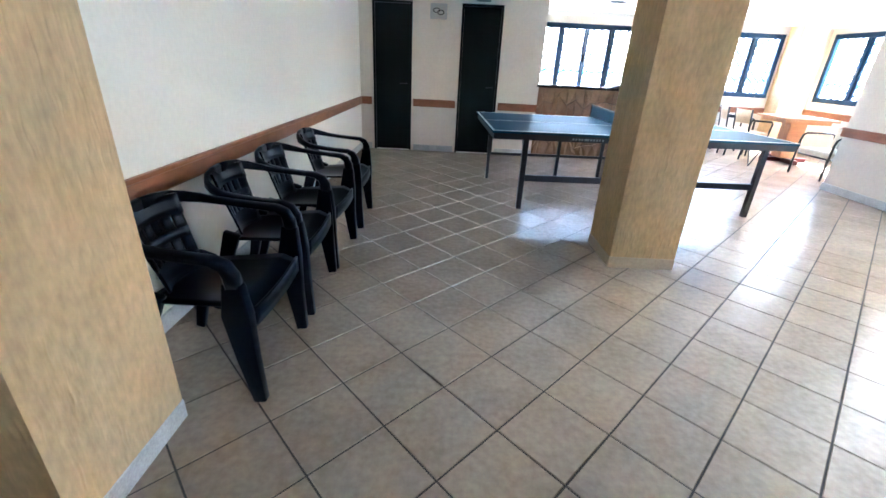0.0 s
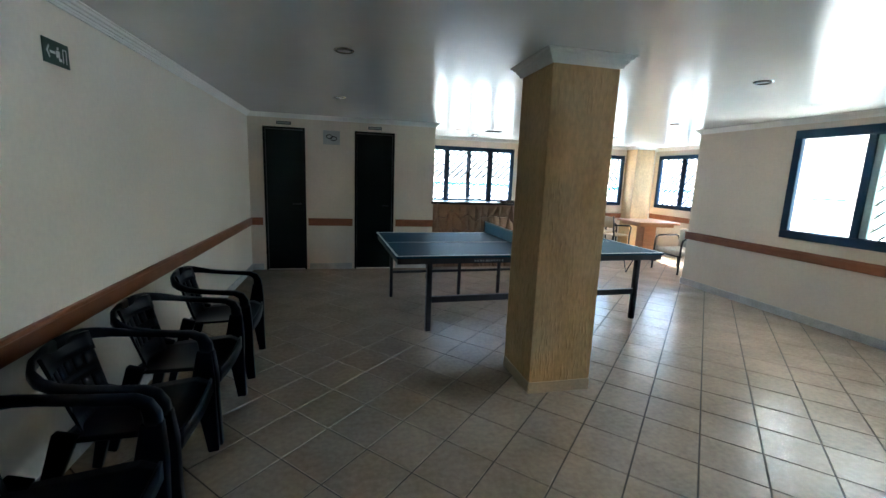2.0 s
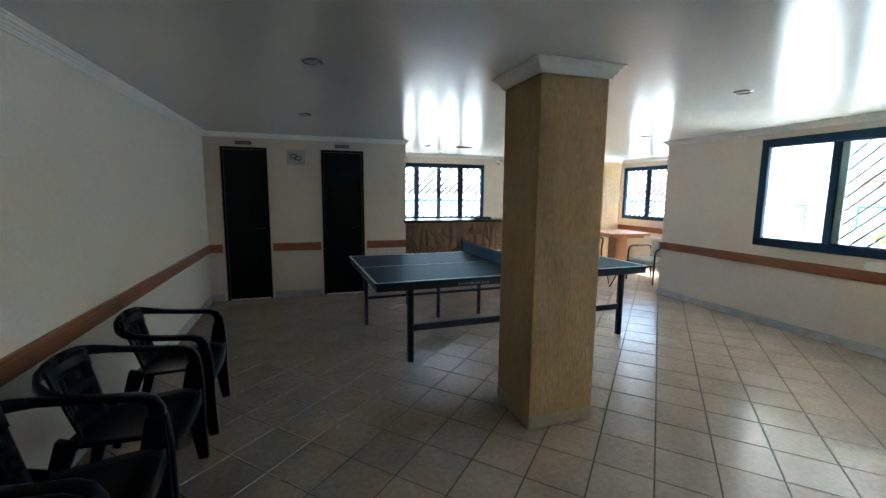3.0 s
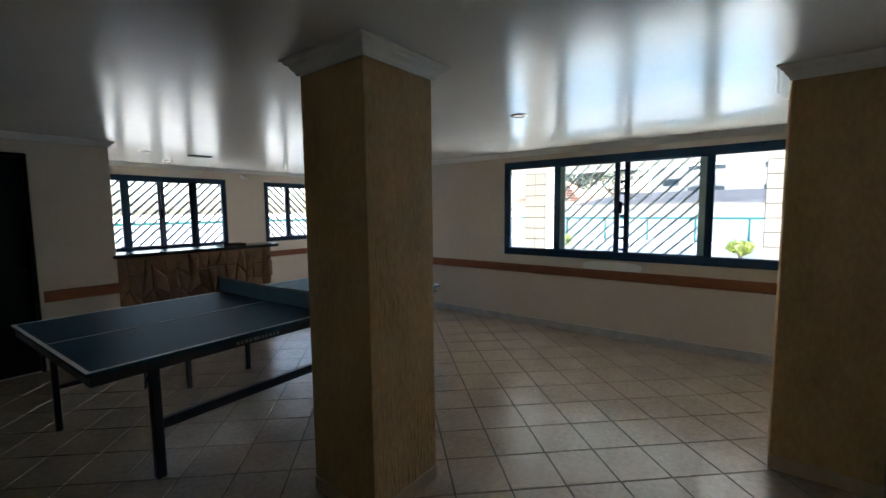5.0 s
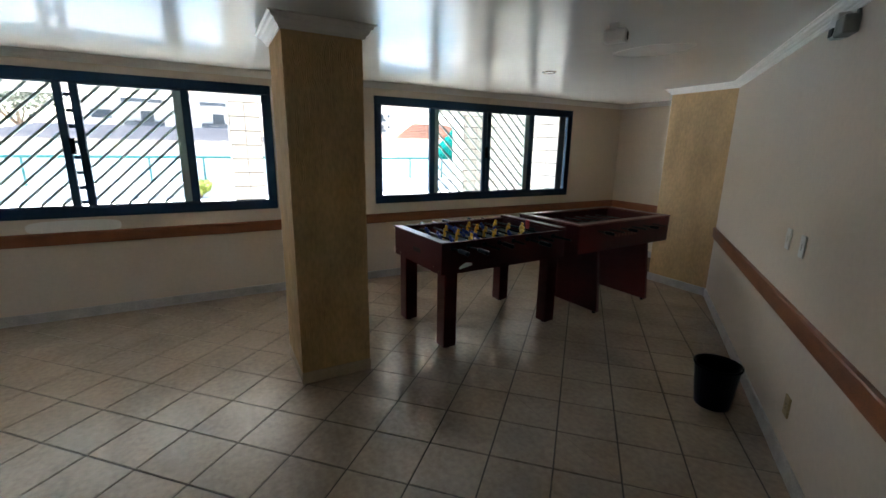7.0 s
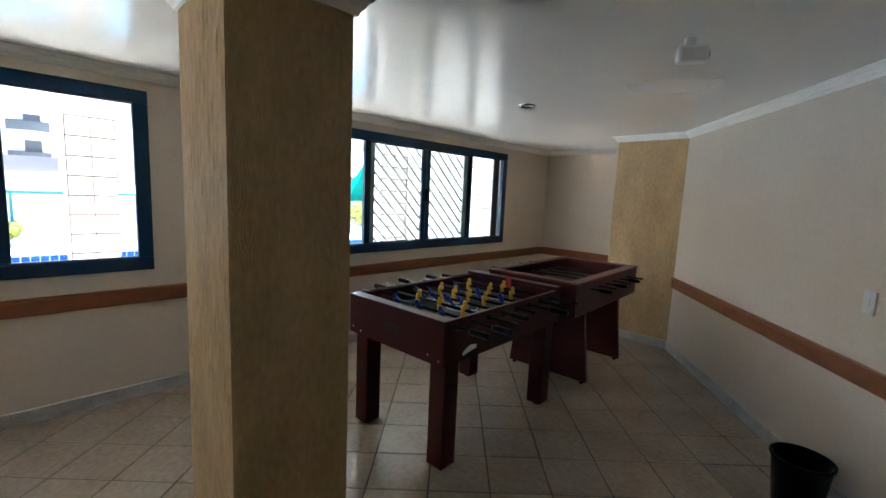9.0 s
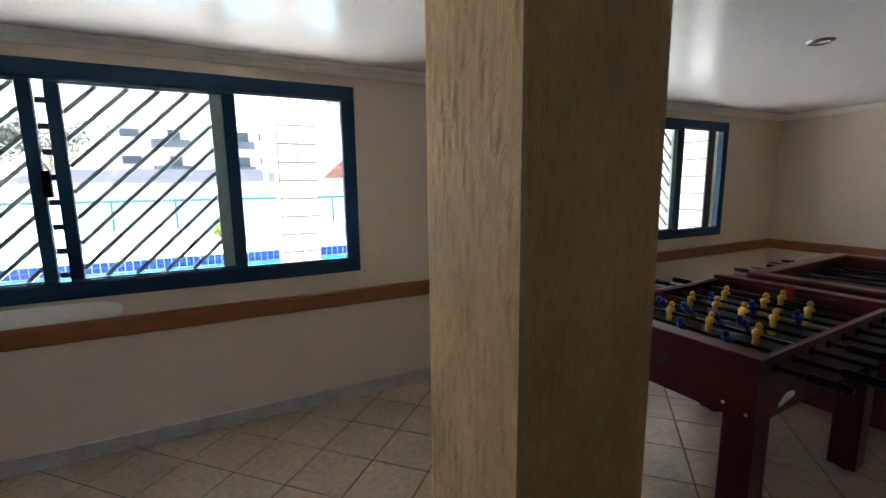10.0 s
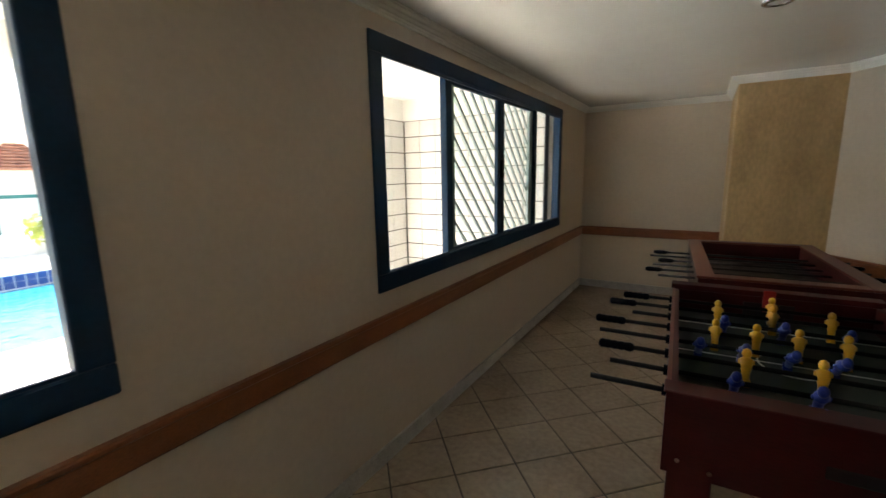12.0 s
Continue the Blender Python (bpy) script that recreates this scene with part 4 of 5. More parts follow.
def wooden_chair(m):
    c = thing("wooden_chair", "pale wooden chair with black metal frame at the table", "chair", "chairs at the wooden table")
    c.matrix_world = m
    bm = b1(-0.20, 0.20, -0.20, 0.20, 0.44, 0.46)
    bevel(bm, 0.008, 2)
    part("seat", bm, M_PINE, c, "pale plywood seat")
    bm = bmesh.new()
    slab(bm, lambda u, v: (-0.19 - 0.03 * math.sin(math.pi * u) - 0.04 * v, (u - 0.5) * 0.38, 0.60 + 0.22 * v), 8, 2, (-0.012, 0, 0))
    part("backrest", bm, M_PINE, c, "pale plywood back", True)
    for sy in (-1, 1):
        bm = bmesh.new()
        tube(bm, [(-0.22, sy * 0.19, 0), (-0.19, sy * 0.19, 0.44), (-0.235, sy * 0.19, 0.83)], 0.015)
        part("leg", bm, M_STEEL, c, "", True)
        bm = bmesh.new()
        tube(bm, [(0.20, sy * 0.19, 0), (0.185, sy * 0.19, 0.44)], 0.015)
        part("leg", bm, M_STEEL, c, "", True)
        bm = bmesh.new()
        tube(bm, [(0.185, sy * 0.19, 0.43), (0.19, sy * 0.21, 0.62), (0.15, sy * 0.215, 0.65), (-0.20, sy * 0.205, 0.66)], 0.017)
        part("armrest", bm, M_STEEL, c, "", True)
    return c


ch = wooden_chair(pose(6.70, 9.45, 0, 0, 0, 5))
copy_thing(ch, pose(6.72, 9.98, 0, 0, 0, -12))


def lounge_chair():
    c = thing("metal_armchair", "black tubular metal armchair with beige cushion", "chair", at=(7.02, 8.08, 0), turn=-87)
    for sy in (-0.29, 0.29):
        bm = bmesh.new()
        pts = [(sy, -0.27, 0), (sy, -0.26, 0.50), (sy, -0.24, 0.575), (sy, -0.19, 0.60), (sy, 0.20, 0.60), (sy, 0.25, 0.58), (sy, 0.28, 0.50), (sy, 0.30, 0)]
        tube(bm, pts, 0.016)
        part("side_frame", bm, M_STEEL, c, "", True)
    for y in (-0.23, 0.22):
        bm = bmesh.new()
        tube(bm, [(-0.29, y, 0.30), (0.29, y, 0.30)], 0.012)
        part("crossbar", bm, M_STEEL, c, "", True)
    bm = b1(-0.26, 0.26, -0.25, 0.25, 0.312, 0.40)
    bevel(bm, 0.03, 3)
    part("cushion", bm, M_CLOTH, c, "beige cloth cushion", True)
    bm = b1(-0.26, 0.26, 0.21, 0.28, 0.40, 0.72)
    bevel(bm, 0.03, 3)
    part("back_cushion", bm, M_CLOTH, c, "beige cloth back cushion", True)


lounge_chair()


# ---- small fixtures ----
def disc(bm, x, y, z0, z1, r0, r1=None, seg=20):
    tube(bm, [(x, y, z0), (x, y, z1)], [r0, r1 or r0], seg)


def ceiling_spot(x, y):
    s = thing("ceiling_spot", "small round recessed ceiling lamp, switched off", "lamp", "ceiling lamps")
    s.matrix_world = pose(x, y, H)
    bm = bmesh.new()
    for k in range(24):
        a0, a1 = k * math.pi / 12, (k + 1) * math.pi / 12
        ptsq = []
        for a in (a0, a1):
            ptsq.append([(r * math.cos(a), r * math.sin(a), z) for r, z in ((0.068, 0.0), (0.066, -0.006), (0.05, -0.011), (0.045, -0.003), (0.045, 0.0))])
        for i in range(4):
            bm.faces.new([bm.verts.new(p) for p in (ptsq[0][i], ptsq[1][i], ptsq[1][i + 1], ptsq[0][i + 1])])
    bmesh.ops.remove_doubles(bm, verts=bm.verts, dist=0.0001)
    part("ring", bm, M_CHROME, s, "bright metal ring", True)
    bm = bmesh.new()
    disc(bm, 0, 0, -0.0035, -0.0005, 0.045)
    part("lens", bm, M_WHITE, s, "frosted white glass")
    return s


sp = ceiling_spot(1.34, 4.99)
for x, y in ((4.43, 4.69), (4.84, 0.54), (1.29, 6.84), (3.22, 9.13), (3.75, 9.95), (5.62, 6.93), (6.1, 8.9)):
    copy_thing(sp, pose(x, y, H))

vent = thing("ceiling_vent", "small dark slotted vent in the ceiling", "vent", at=(3.85, 9.11, H))
bm = bmesh.new()
for q in ((-0.13, 0.13, -0.07, -0.055), (-0.13, 0.13, 0.055, 0.07), (-0.13, -0.115, -0.055, 0.055), (0.115, 0.13, -0.055, 0.055)):
    box(bm, *q, -0.012, 0)
part("frame", bm, M_STEEL, vent)
# Near-black sheet paints the dark behind the slats.
part("backing", b1(-0.115, 0.115, -0.055, 0.055, -0.004, -0.0005), M_HOLE, vent)
for k in range(5):
    part("slat", b1(-0.115, 0.115, -0.045 + k * 0.021, -0.037 + k * 0.021, -0.010, -0.0042), M_STEEL, vent)

sensor = thing("ceiling_sensor", "small white box sensor on a ceiling bracket", "sensor", at=(3.47, 1.30, H), turn=30)
part("bracket", b1(-0.02, 0.02, -0.02, 0.02, -0.035, 0), M_WHITE, sensor)
bm = b1(-0.075, 0.05, -0.035, 0.035, -0.105, -0.035)
bevel(bm, 0.012, 2)
part("housing", bm, M_WHITE, sensor)
bm = bmesh.new()
tube(bm, [(-0.07, 0, -0.072), (-0.079, 0, -0.072)], 0.022, 14)
part("lens", bm, M_BLACK, sensor)

bm = bmesh.new()
v = [bm.verts.new((0.27 * math.cos(a) * (1 + 0.07 * math.sin(3 * a)), 0.17 * math.sin(a) * (1 + 0.06 * math.cos(4 * a)), 0)) for a in [i * math.pi / 20 for i in range(40)]]
w2 = [bm.verts.new((q.co.x * 1.02, q.co.y * 1.02, 0.0035)) for q in v]
bm.faces.new(v)
for i in range(40):
    bm.faces.new((v[i], v[(i + 1) % 40], w2[(i + 1) % 40], w2[i]))
patch = tagged(new("ceiling_patch", mesh_of("ceiling_patch", bm, M_PATCH)), "oval patch of fresh white filler on the ceiling", "patch", "", "structure")
patch.matrix_world = pose(3.77, 0.53, H - 0.003, 0, 0, 20)

bm = bmesh.new()
v = [bm.verts.new((0, 0.33 * math.copysign(abs(math.cos(a)) ** 0.5, math.cos(a)), 0.055 * math.copysign(abs(math.sin(a)) ** 0.6, math.sin(a)))) for a in [i * math.pi / 20 for i in range(40)]]
w2 = [bm.verts.new((0.004, q.co.y * 1.01, q.co.z * 1.03)) for q in v]
bm.faces.new(v)
for i in range(40):
    bm.faces.new((v[i], v[(i + 1) % 40], w2[(i + 1) % 40], w2[i]))
patch = tagged(new("wall_patch", mesh_of("wall_patch", bm, M_PATCH)), "long patch of pale filler under the window", "patch", "", "structure")
patch.matrix_world = pose(XW - 0.003, 4.50, 0.845)


DGD = Vector((DG1[0] - DG0[0], DG1[1] - DG0[1], 0)).normalized()


def on_slant(s, z):
    """A pose on the slanting wall, s metres from the pier; local x runs along it, local y out of it (towards the room)."""
    p = Vector((DG0[0], DG0[1], z)) + DGD * s
    out = Vector((DGD.y, -DGD.x, 0))
    return Matrix((( DGD.x, out.x, 0, p.x), (DGD.y, out.y, 0, p.y), (0, 0, 1, p.z), (0, 0, 0, 1)))


def switch_plate(s, z, rocker=True):
    t = thing("light_switch", "white plastic light switch plate on the wall", "switch", "switches")
    t.matrix_world = on_slant(s, z)
    bm = b1(-0.035, 0.035, 0, 0.009, -0.06, 0.06)
    bevel(bm, 0.004, 2)
    part("plate", bm, M_WHITE, t)
    bm = b1(-0.012, 0.012, 0.009, 0.014, -0.02, 0.02)
    bevel(bm, 0.002, 1)
    part("rocker", bm, M_WHITE, t)


switch_plate(2.36, 1.10)
switch_plate(2.60, 1.10)
sock = thing("wall_socket", "yellowed wall socket with a cracked plate", "socket")
sock.matrix_world = on_slant(2.86, 0.31)
bm = b1(-0.035, 0.035, 0, 0.01, -0.055, 0.055)
bevel(bm, 0.004, 2)
part("plate", bm, M_OLDPLATE, sock)
# Raised black discs paint the shade of the pin holes.
for z in (-0.012, 0.012):
    bm = bmesh.new()
    tube(bm, [(0, 0.0095, z), (0, 0.0112, z)], 0.004, 8)
    part("hole", bm, M_HOLE, sock)

lamp = thing("emergency_lamp", "white emergency lamp with dark lens beside a box", "lamp")
lamp.matrix_world = on_slant(2.62, 2.17)
bm = b1(-0.10, -0.02, 0, 0.06, -0.05, 0.06)
bevel(bm, 0.008, 2)
part("housing", bm, M_WHITE, lamp)
part("lens", b1(-0.085, -0.035, 0.06, 0.066, -0.04, -0.005), M_HOLE, lamp)
bm = b1(0.0, 0.11, 0.01, 0.07, -0.06, 0.02)
bevel(bm, 0.006, 2)
part("floodlight", bm, M_GREY, lamp, "grey metal floodlight")
part("bracket", b1(0.03, 0.06, 0, 0.01, -0.04, 0.05), M_GREY, lamp)


def bin_():
    t = thing("waste_bin", "black plastic waste bin with open top", "bin", at=(2.90, 0.71, 0))
    bm = bmesh.new()
    n = 28
    prof = [(0.0, 0.004), (0.095, 0.0), (0.10, 0.004), (0.128, 0.27), (0.136, 0.272), (0.137, 0.285), (0.128, 0.287), (0.122, 0.27), (0.096, 0.012), (0.0, 0.012)]
    rows = [[bm.verts.new((r * math.cos(k * 2 * math.pi / n), r * math.sin(k * 2 * math.pi / n), z)) for k in range(n)] if r else [bm.verts.new((0, 0, z))] for r, z in prof]
    for a, b in zip(rows, rows[1:]):
        for k in range(n):
            k2 = (k + 1) % n
            if len(a) == 1:
                bm.faces.new((a[0], b[k2], b[k]))
            elif len(b) == 1:
                bm.faces.new((a[k], a[k2], b[0]))
            else:
                bm.faces.new((a[k], a[k2], b[k2], b[k]))
    part("bucket", bm, M_BLACK, t, "", True)


bin_()

# signs
sign = thing("exit_sign", "dark green exit sign with white symbols on the wall", "sign", at=(0, 4.455, 2.0))
part("plate", b1(0, 0.005, -0.095, 0.095, -0.055, 0.055), M_SIGN, sign)
for q in ((-0.05, -0.01, -0.006, 0.006), (-0.004, 0.022, -0.018, 0.014), (0.004, 0.016, 0.018, 0.03), (0.014, 0.034, -0.032, -0.018), (0.045, 0.05, -0.035, 0.03), (0.045, 0.075, 0.025, 0.03), (0.07, 0.075, -0.035, 0.03)):
    part("symbol", b1(0.005, 0.0062, *q), M_LINE, sign)
bm = bmesh.new()
for s in (-1, 1):
    v = [bm.verts.new((0.005 + k * 0.0012, y, z)) for k in (0, 1) for y, z in ((-0.075, 0.0), (-0.055, 0.03 * s), (-0.05, 0.024 * s), (-0.064, 0.0))]
    for q in ((0, 1, 2, 3), (7, 6, 5, 4), (0, 4, 5, 1), (1, 5, 6, 2), (2, 6, 7, 3)):
        bm.faces.new([v[i] for i in q])
part("arrow", bm, M_LINE, sign)

plaque = thing("wall_plaque", "small square grey plaque with a dark knot emblem", "sign", at=(1.155, YD, 1.985))
bm = b1(-0.12, 0.12, -0.012, 0, -0.10, 0.10)
bevel(bm, 0.004, 1)
part("plate", bm, M_PLAQUE, plaque)
for dx, dz in ((-0.03, 0.012), (0.03, -0.012)):
    bm = bmesh.new()
    tube(bm, [(dx + 0.045 * math.cos(a), -0.0135, dz + 0.028 * math.sin(a)) for a in [i * math.pi / 8 for i in range(17)]], 0.006, 6)
    part("emblem", bm, M_HOLE, plaque, "dark ring of the emblem")
for x in (0.49, 1.79):
    t = thing("door_lamp", "small dark plate fixed over the door", "plate", "plates over the doors", at=(x, YD, 2.155))
    bm = b1(-0.10, 0.10, -0.02, 0, -0.022, 0.022)
    bevel(bm, 0.005, 2)
    part("housing", bm, M_STEEL, t)
    part("strip", b1(-0.09, 0.09, -0.0215, -0.02, -0.012, 0.012), M_GREY, t, "grey front strip")
cam2 = thing("security_camera", "small white security camera near the ceiling", "camera", at=(5.15, YB, 2.17))
part("mount", b1(-0.02, 0.02, -0.03, 0, -0.02, 0.05), M_WHITE, cam2)
bm = bmesh.new()
tube(bm, [(0, -0.02, 0), (0.02, -0.16, -0.05)], 0.032, 12)
part("housing", bm, M_WHITE, cam2, "", True)


# ---- outside: porch, pool deck, fence, houses ----
ZG = -0.12
px0, px1, py0, py1 = 10.6, 15.2, -9.0, 13.0
bm = bmesh.new()
R = 400
xs, ys = (-R, px0, px1, R), (-R, py0, py1, R)
gv = [[bm.verts.new((x, y, ZG)) for y in ys] for x in xs]
for i in range(3):
    for j in range(3):
        if (i, j) != (1, 1):
            bm.faces.new((gv[i][j], gv[i + 1][j], gv[i + 1][j + 1], gv[i][j + 1]))
struct("ground", bm, M_DECK, "pale stone paving round the pool", "ground")
bm = bmesh.new()
box(bm, px0 - 0.15, px0, py0 - 0.15, py1 + 0.15, -1.6, ZG + 0.03)
box(bm, px1, px1 + 0.15, py0 - 0.15, py1 + 0.15, -1.6, ZG + 0.03)
box(bm, px0, px1, py0 - 0.15, py0, -1.6, ZG + 0.03)
box(bm, px0, px1, py1, py1 + 0.15, -1.6, ZG + 0.03)
box(bm, px0, px1, py0, py1, -1.7, -1.6)
pool = struct("pool_basin", bm, M_WTILE, "white swimming pool basin with low coping", "pool")
struct("water", b1(px0, px1, py0, py1, -1.5, -0.36), M_WATER, "clear turquoise pool water", "water")
bm = bmesh.new()
y = py0
while y < py1 - 0.15:
    box(bm, px1 - 0.008, px1 - 0.001, y + 0.008, y + 0.142, -0.34, -0.23)
    box(bm, px1 - 0.008, px1 - 0.001, y + 0.008, y + 0.142, -0.225, -0.115)
    y += 0.15
ob = tagged(new("pool_tile_band", mesh_of("pool_tile_band", bm, M_BTILE)), "band of small blue glazed tiles along the pool edge", "tiles", "", "stuff")


def tiled(parent, f, a0, a1, z0, z1, na, nz):
    """White tiles with open joints; f lays (along, out, z) into the world."""
    da, dz = (a1 - a0) / na, (z1 - z0) / nz
    g, gz = 0.0035, 0.006
    for i in range(na):
        for k in range(nz):
            bm = bmesh.new()
            box(bm, a0 + i * da + g, a0 + (i + 1) * da - g, 0.0, 0.003, z0 + k * dz + gz, z0 + (k + 1) * dz - gz, f)
            part("tile", bm, M_WTILE, parent)


def pillar(x0, x1, y0, y1, group="porch pillars"):
    p = thing("porch_pillar", "square pillar clad in white glazed tiles with dark joints", "pillar", group)
    part("core", b1(x0, x1, y0, y1, ZG, 2.165), M_JOINT, p)
    tiled(p, lambda a, o, z: (x0 - o, a, z), y0 + 0.004, y1 - 0.004, ZG + 0.145, 2.160, 2, 11)
    tiled(p, lambda a, o, z: (a, y0 - o, z), x0 + 0.004, x1 - 0.004, ZG + 0.145, 2.160, 2, 11)
    tiled(p, lambda a, o, z: (a, y1 + o, z), x0 + 0.004, x1 - 0.004, ZG + 0.145, 2.160, 2, 11)
    part("outer_face", b1(x1, x1 + 0.006, y0, y1, ZG, 2.16), M_WTILE, p)


pillar(8.40, 8.80, 2.70, 3.10)
pillar(8.40, 8.80, 6.22, 6.62)
pillar(8.40, 8.80, -1.25, -0.72)
tw = thing("porch_wall", "white tiled wall beside the porch", "wall", kind="structure")
part("core", b1(XW + T, 8.40, -1.45, -1.25, ZG, 2.163), M_JOINT, tw)
part("plaster_band", b1(XW + T, 8.40, -1.45, -1.247, 2.163, 2.42), M_MOULD, tw, "white plaster above the tiles")
tiled(tw, lambda a, o, z: (a, -1.25 + o, z), XW + T + 0.01, 8.38, ZG + 0.145, 2.160, 8, 11)
bm = b1(XW + T, 9.05, -1.45, 7.17, 2.42, 2.58)
box(bm, 8.40, 8.80, -1.25, 7.17, 2.165, 2.42)
struct("porch_roof", bm, M_MOULD, "white painted porch slab with a beam on the pillars", "roof")
plamp = thing("porch_lamp", "round flush ceiling lamp under the porch, switched off", "lamp", at=(8.15, 2.45, 2.42))
bm = bmesh.new()
tube(bm, [(0, 0, 0), (0, 0, -0.05), (0, 0, -0.07)], [0.16, 0.16, 0.14], 24)
part("base", bm, M_GREY, plamp, "grey metal ring", True)
bm = bmesh.new()
tube(bm, [(0, 0, -0.07), (0, 0, -0.09), (0, 0, -0.102)], [0.12, 0.10, 0.04], 24)
part("diffuser", bm, M_WHITE, plamp, "frosted white glass", True)


fence = thing("pool_fence", "low white wall with glass panels and teal top rail", "fence")
fx = 18.0
part("wall", b1(fx - 0.1, fx + 0.1, -16, 26, ZG, 0.34), M_DECK, fence, "white painted plinth")
part("top_rail", b1(fx - 0.04, fx + 0.04, -16, 26, 1.13, 1.21), M_TEAL, fence, "teal painted rail")
for k in range(28):
    y = -16 + k * 1.5
    part("post", b1(fx - 0.03, fx + 0.03, y, y + 0.06, 0.34, 1.13), M_TEAL, fence)
    part("panel", b1(fx - 0.006, fx + 0.006, y + 0.06, y + 1.5, 0.36, 1.12), M_FROST, fence)


side_fence = thing("side_fence", "white boundary wall with teal top rail beside the bar", "fence")
part("wall", b1(-12, 17.9, 15.4, 15.6, ZG, 1.22), M_DECK, side_fence, "white painted wall")
part("top_rail", b1(-12, 17.9, 15.46, 15.54, 1.22, 1.30), M_TEAL, side_fence, "teal painted rail")


def leaves(bm, centre, r, count, rnd, size):
    for _ in range(count):
        d = Vector((rnd.gauss(0, 1), rnd.gauss(0, 1), rnd.gauss(0, 0.8))).normalized() * r * rnd.random() ** 0.4
        p = Vector(centre) + d
        a = Vector((rnd.gauss(0, 1), rnd.gauss(0, 1), rnd.gauss(0, 1))).normalized()
        b = a.orthogonal().normalized()
        s = size * rnd.uniform(0.6, 1.3)
        bm.faces.new([bm.verts.new(p + q) for q in (a * s, b * s * 0.5, -a * s, -b * s * 0.5)])


def tree(x, y, height, spread, seed):
    rnd = random.Random(seed)
    t = thing("tree", "leafy green tree behind the fence", "tree", "trees", at=(x, y, ZG))
    bm = bmesh.new()
    tube(bm, [(0, 0, 0), (0.1, 0.05, height * 0.3), (0.05, 0.1, height * 0.6)], [0.22, 0.17, 0.1], 8)
    tips = []
    for k in range(7):
        a = k * 2.4
        tip = (math.cos(a) * spread * 0.6, math.sin(a) * spread * 0.6, height * (0.6 + 0.3 * rnd.random()))
        tube(bm, [(0.08, 0.07, height * 0.4), (tip[0] * 0.5, tip[1] * 0.5, height * 0.55), tip], [0.09, 0.06, 0.025], 6)
        tips.append(tip)
    part("trunk", bm, M_BARK, t)
    bm = bmesh.new()
    for tip in tips:
        for _ in range(3):
            leaves(bm, (tip[0] + rnd.gauss(0, 0.5), tip[1] + rnd.gauss(0, 0.5), tip[2] + rnd.gauss(0, 0.4)), spread * 0.42, 160, rnd, 0.16)
    part("crown", bm, M_LEAF, t)


def bush(x, y, r, seed, z=ZG):
    rnd = random.Random(seed)
    t = thing("bush", "yellow-green garden bush by the fence", "bush", "bushes", at=(x, y, z))
    bm = bmesh.new()
    for k in range(5):
        a = k * 1.3
        tube(bm, [(0, 0, 0), (math.cos(a) * r * 0.4, math.sin(a) * r * 0.4, r * 0.9)], [0.03, 0.012], 6)
    part("stems", bm, M_BARK, t)
    bm = bmesh.new()
    for k in range(6):
        leaves(bm, (rnd.gauss(0, r * 0.35), rnd.gauss(0, r * 0.35), r * (0.7 + 0.4 * rnd.random())), r * 0.5, 120, rnd, 0.09)
    part("foliage", bm, M_LEAFY, t)


bush(17.4, 3.7, 0.40, 1)
bush(17.3, -0.5, 0.78, 2)
bush(17.4, 9.8, 0.55, 3)
bush(17.3, -6.8, 0.85, 5)
bush(10.2, -2.4, 0.55, 8)
for k, (x, y, h, s) in enumerate(((46, 15.5, 7.0, 3.6), (44, 19.5, 6.5, 3.2), (48, 22.5, 7.2, 3.4))):
    tree(x, y, h, s, 20 + k)


def apartment(x, y0, y1, floors, seed):
    t = thing("apartment_building", "white apartment building with balconies and dark windows", "building", "buildings")
    h = floors * 2.85
    part("wall", b1(x, x + 11, y0, y1, ZG, h), M_HOUSE, t)
    part("roof", b1(x - 0.3, x + 11.3, y0 - 0.3, y1 + 0.3, h, h + 0.35), M_HOUSE, t)
    for k in range(floors):
        z = k * 2.85 + 1.0
        for y, r in ((y1 - 2.2, 0.85), (y0 + 0.75, 0.32)):
            bm = bmesh.new()
            box(bm, x - 0.05, x + 0.02, y - r - 0.07, y + r + 0.07, z + 0.3, z + 1.25)
            win = part("window", bm, M_GREY, t)
            part("pane", b1(x - 0.06, x - 0.045, y - r, y + r, z + 0.37, z + 1.18), M_DARKGLASS, win)
        for ya, yb in ((y1 - 7.8, y1 - 4.1), (y0 + 1.6, y0 + 4.6)):
            # slab with a bowed front
            ym, half = (ya + yb) / 2, (yb - ya) / 2
            rim = [(x - 0.5 - 0.8 * (1 - (k / 6) ** 2), ym + half * k / 6) for k in range(-6, 7)]
            bm = bmesh.new()
            prism(bm, rim + [(x - 0.002, yb), (x - 0.002, ya)], z - 1.0, z - 0.8)
            bal = part("balcony", bm, M_HOUSE, t)
            bm = bmesh.new()
            for (xa, wa), (xb, wb) in zip(rim, rim[1:]):
                prism(bm, [(xa, wa), (xb, wb), (xb + 0.05, wb), (xa + 0.05, wa)], z - 0.8, z + 0.05)
            part("railing", bm, M_FROSTDARK, bal)
            bm = bmesh.new()
            for (xa, wa), (xb, wb) in zip(rim, rim[1:]):
                prism(bm, [(xa - 0.03, wa), (xb - 0.03, wb), (xb + 0.06, wb), (xa + 0.06, wa)], z + 0.05, z + 0.12)
            part("handrail", bm, M_STEEL, bal)
            part("balcony_door", b1(x - 0.04, x - 0.003, ym - 0.9, ym + 0.3, z - 0.79, z + 1.25), M_DARKGLASS, bal)


apartment(60, -1.0, 15.0, 4, 1)
apartment(120, -44.0, -30.0, 6, 2)


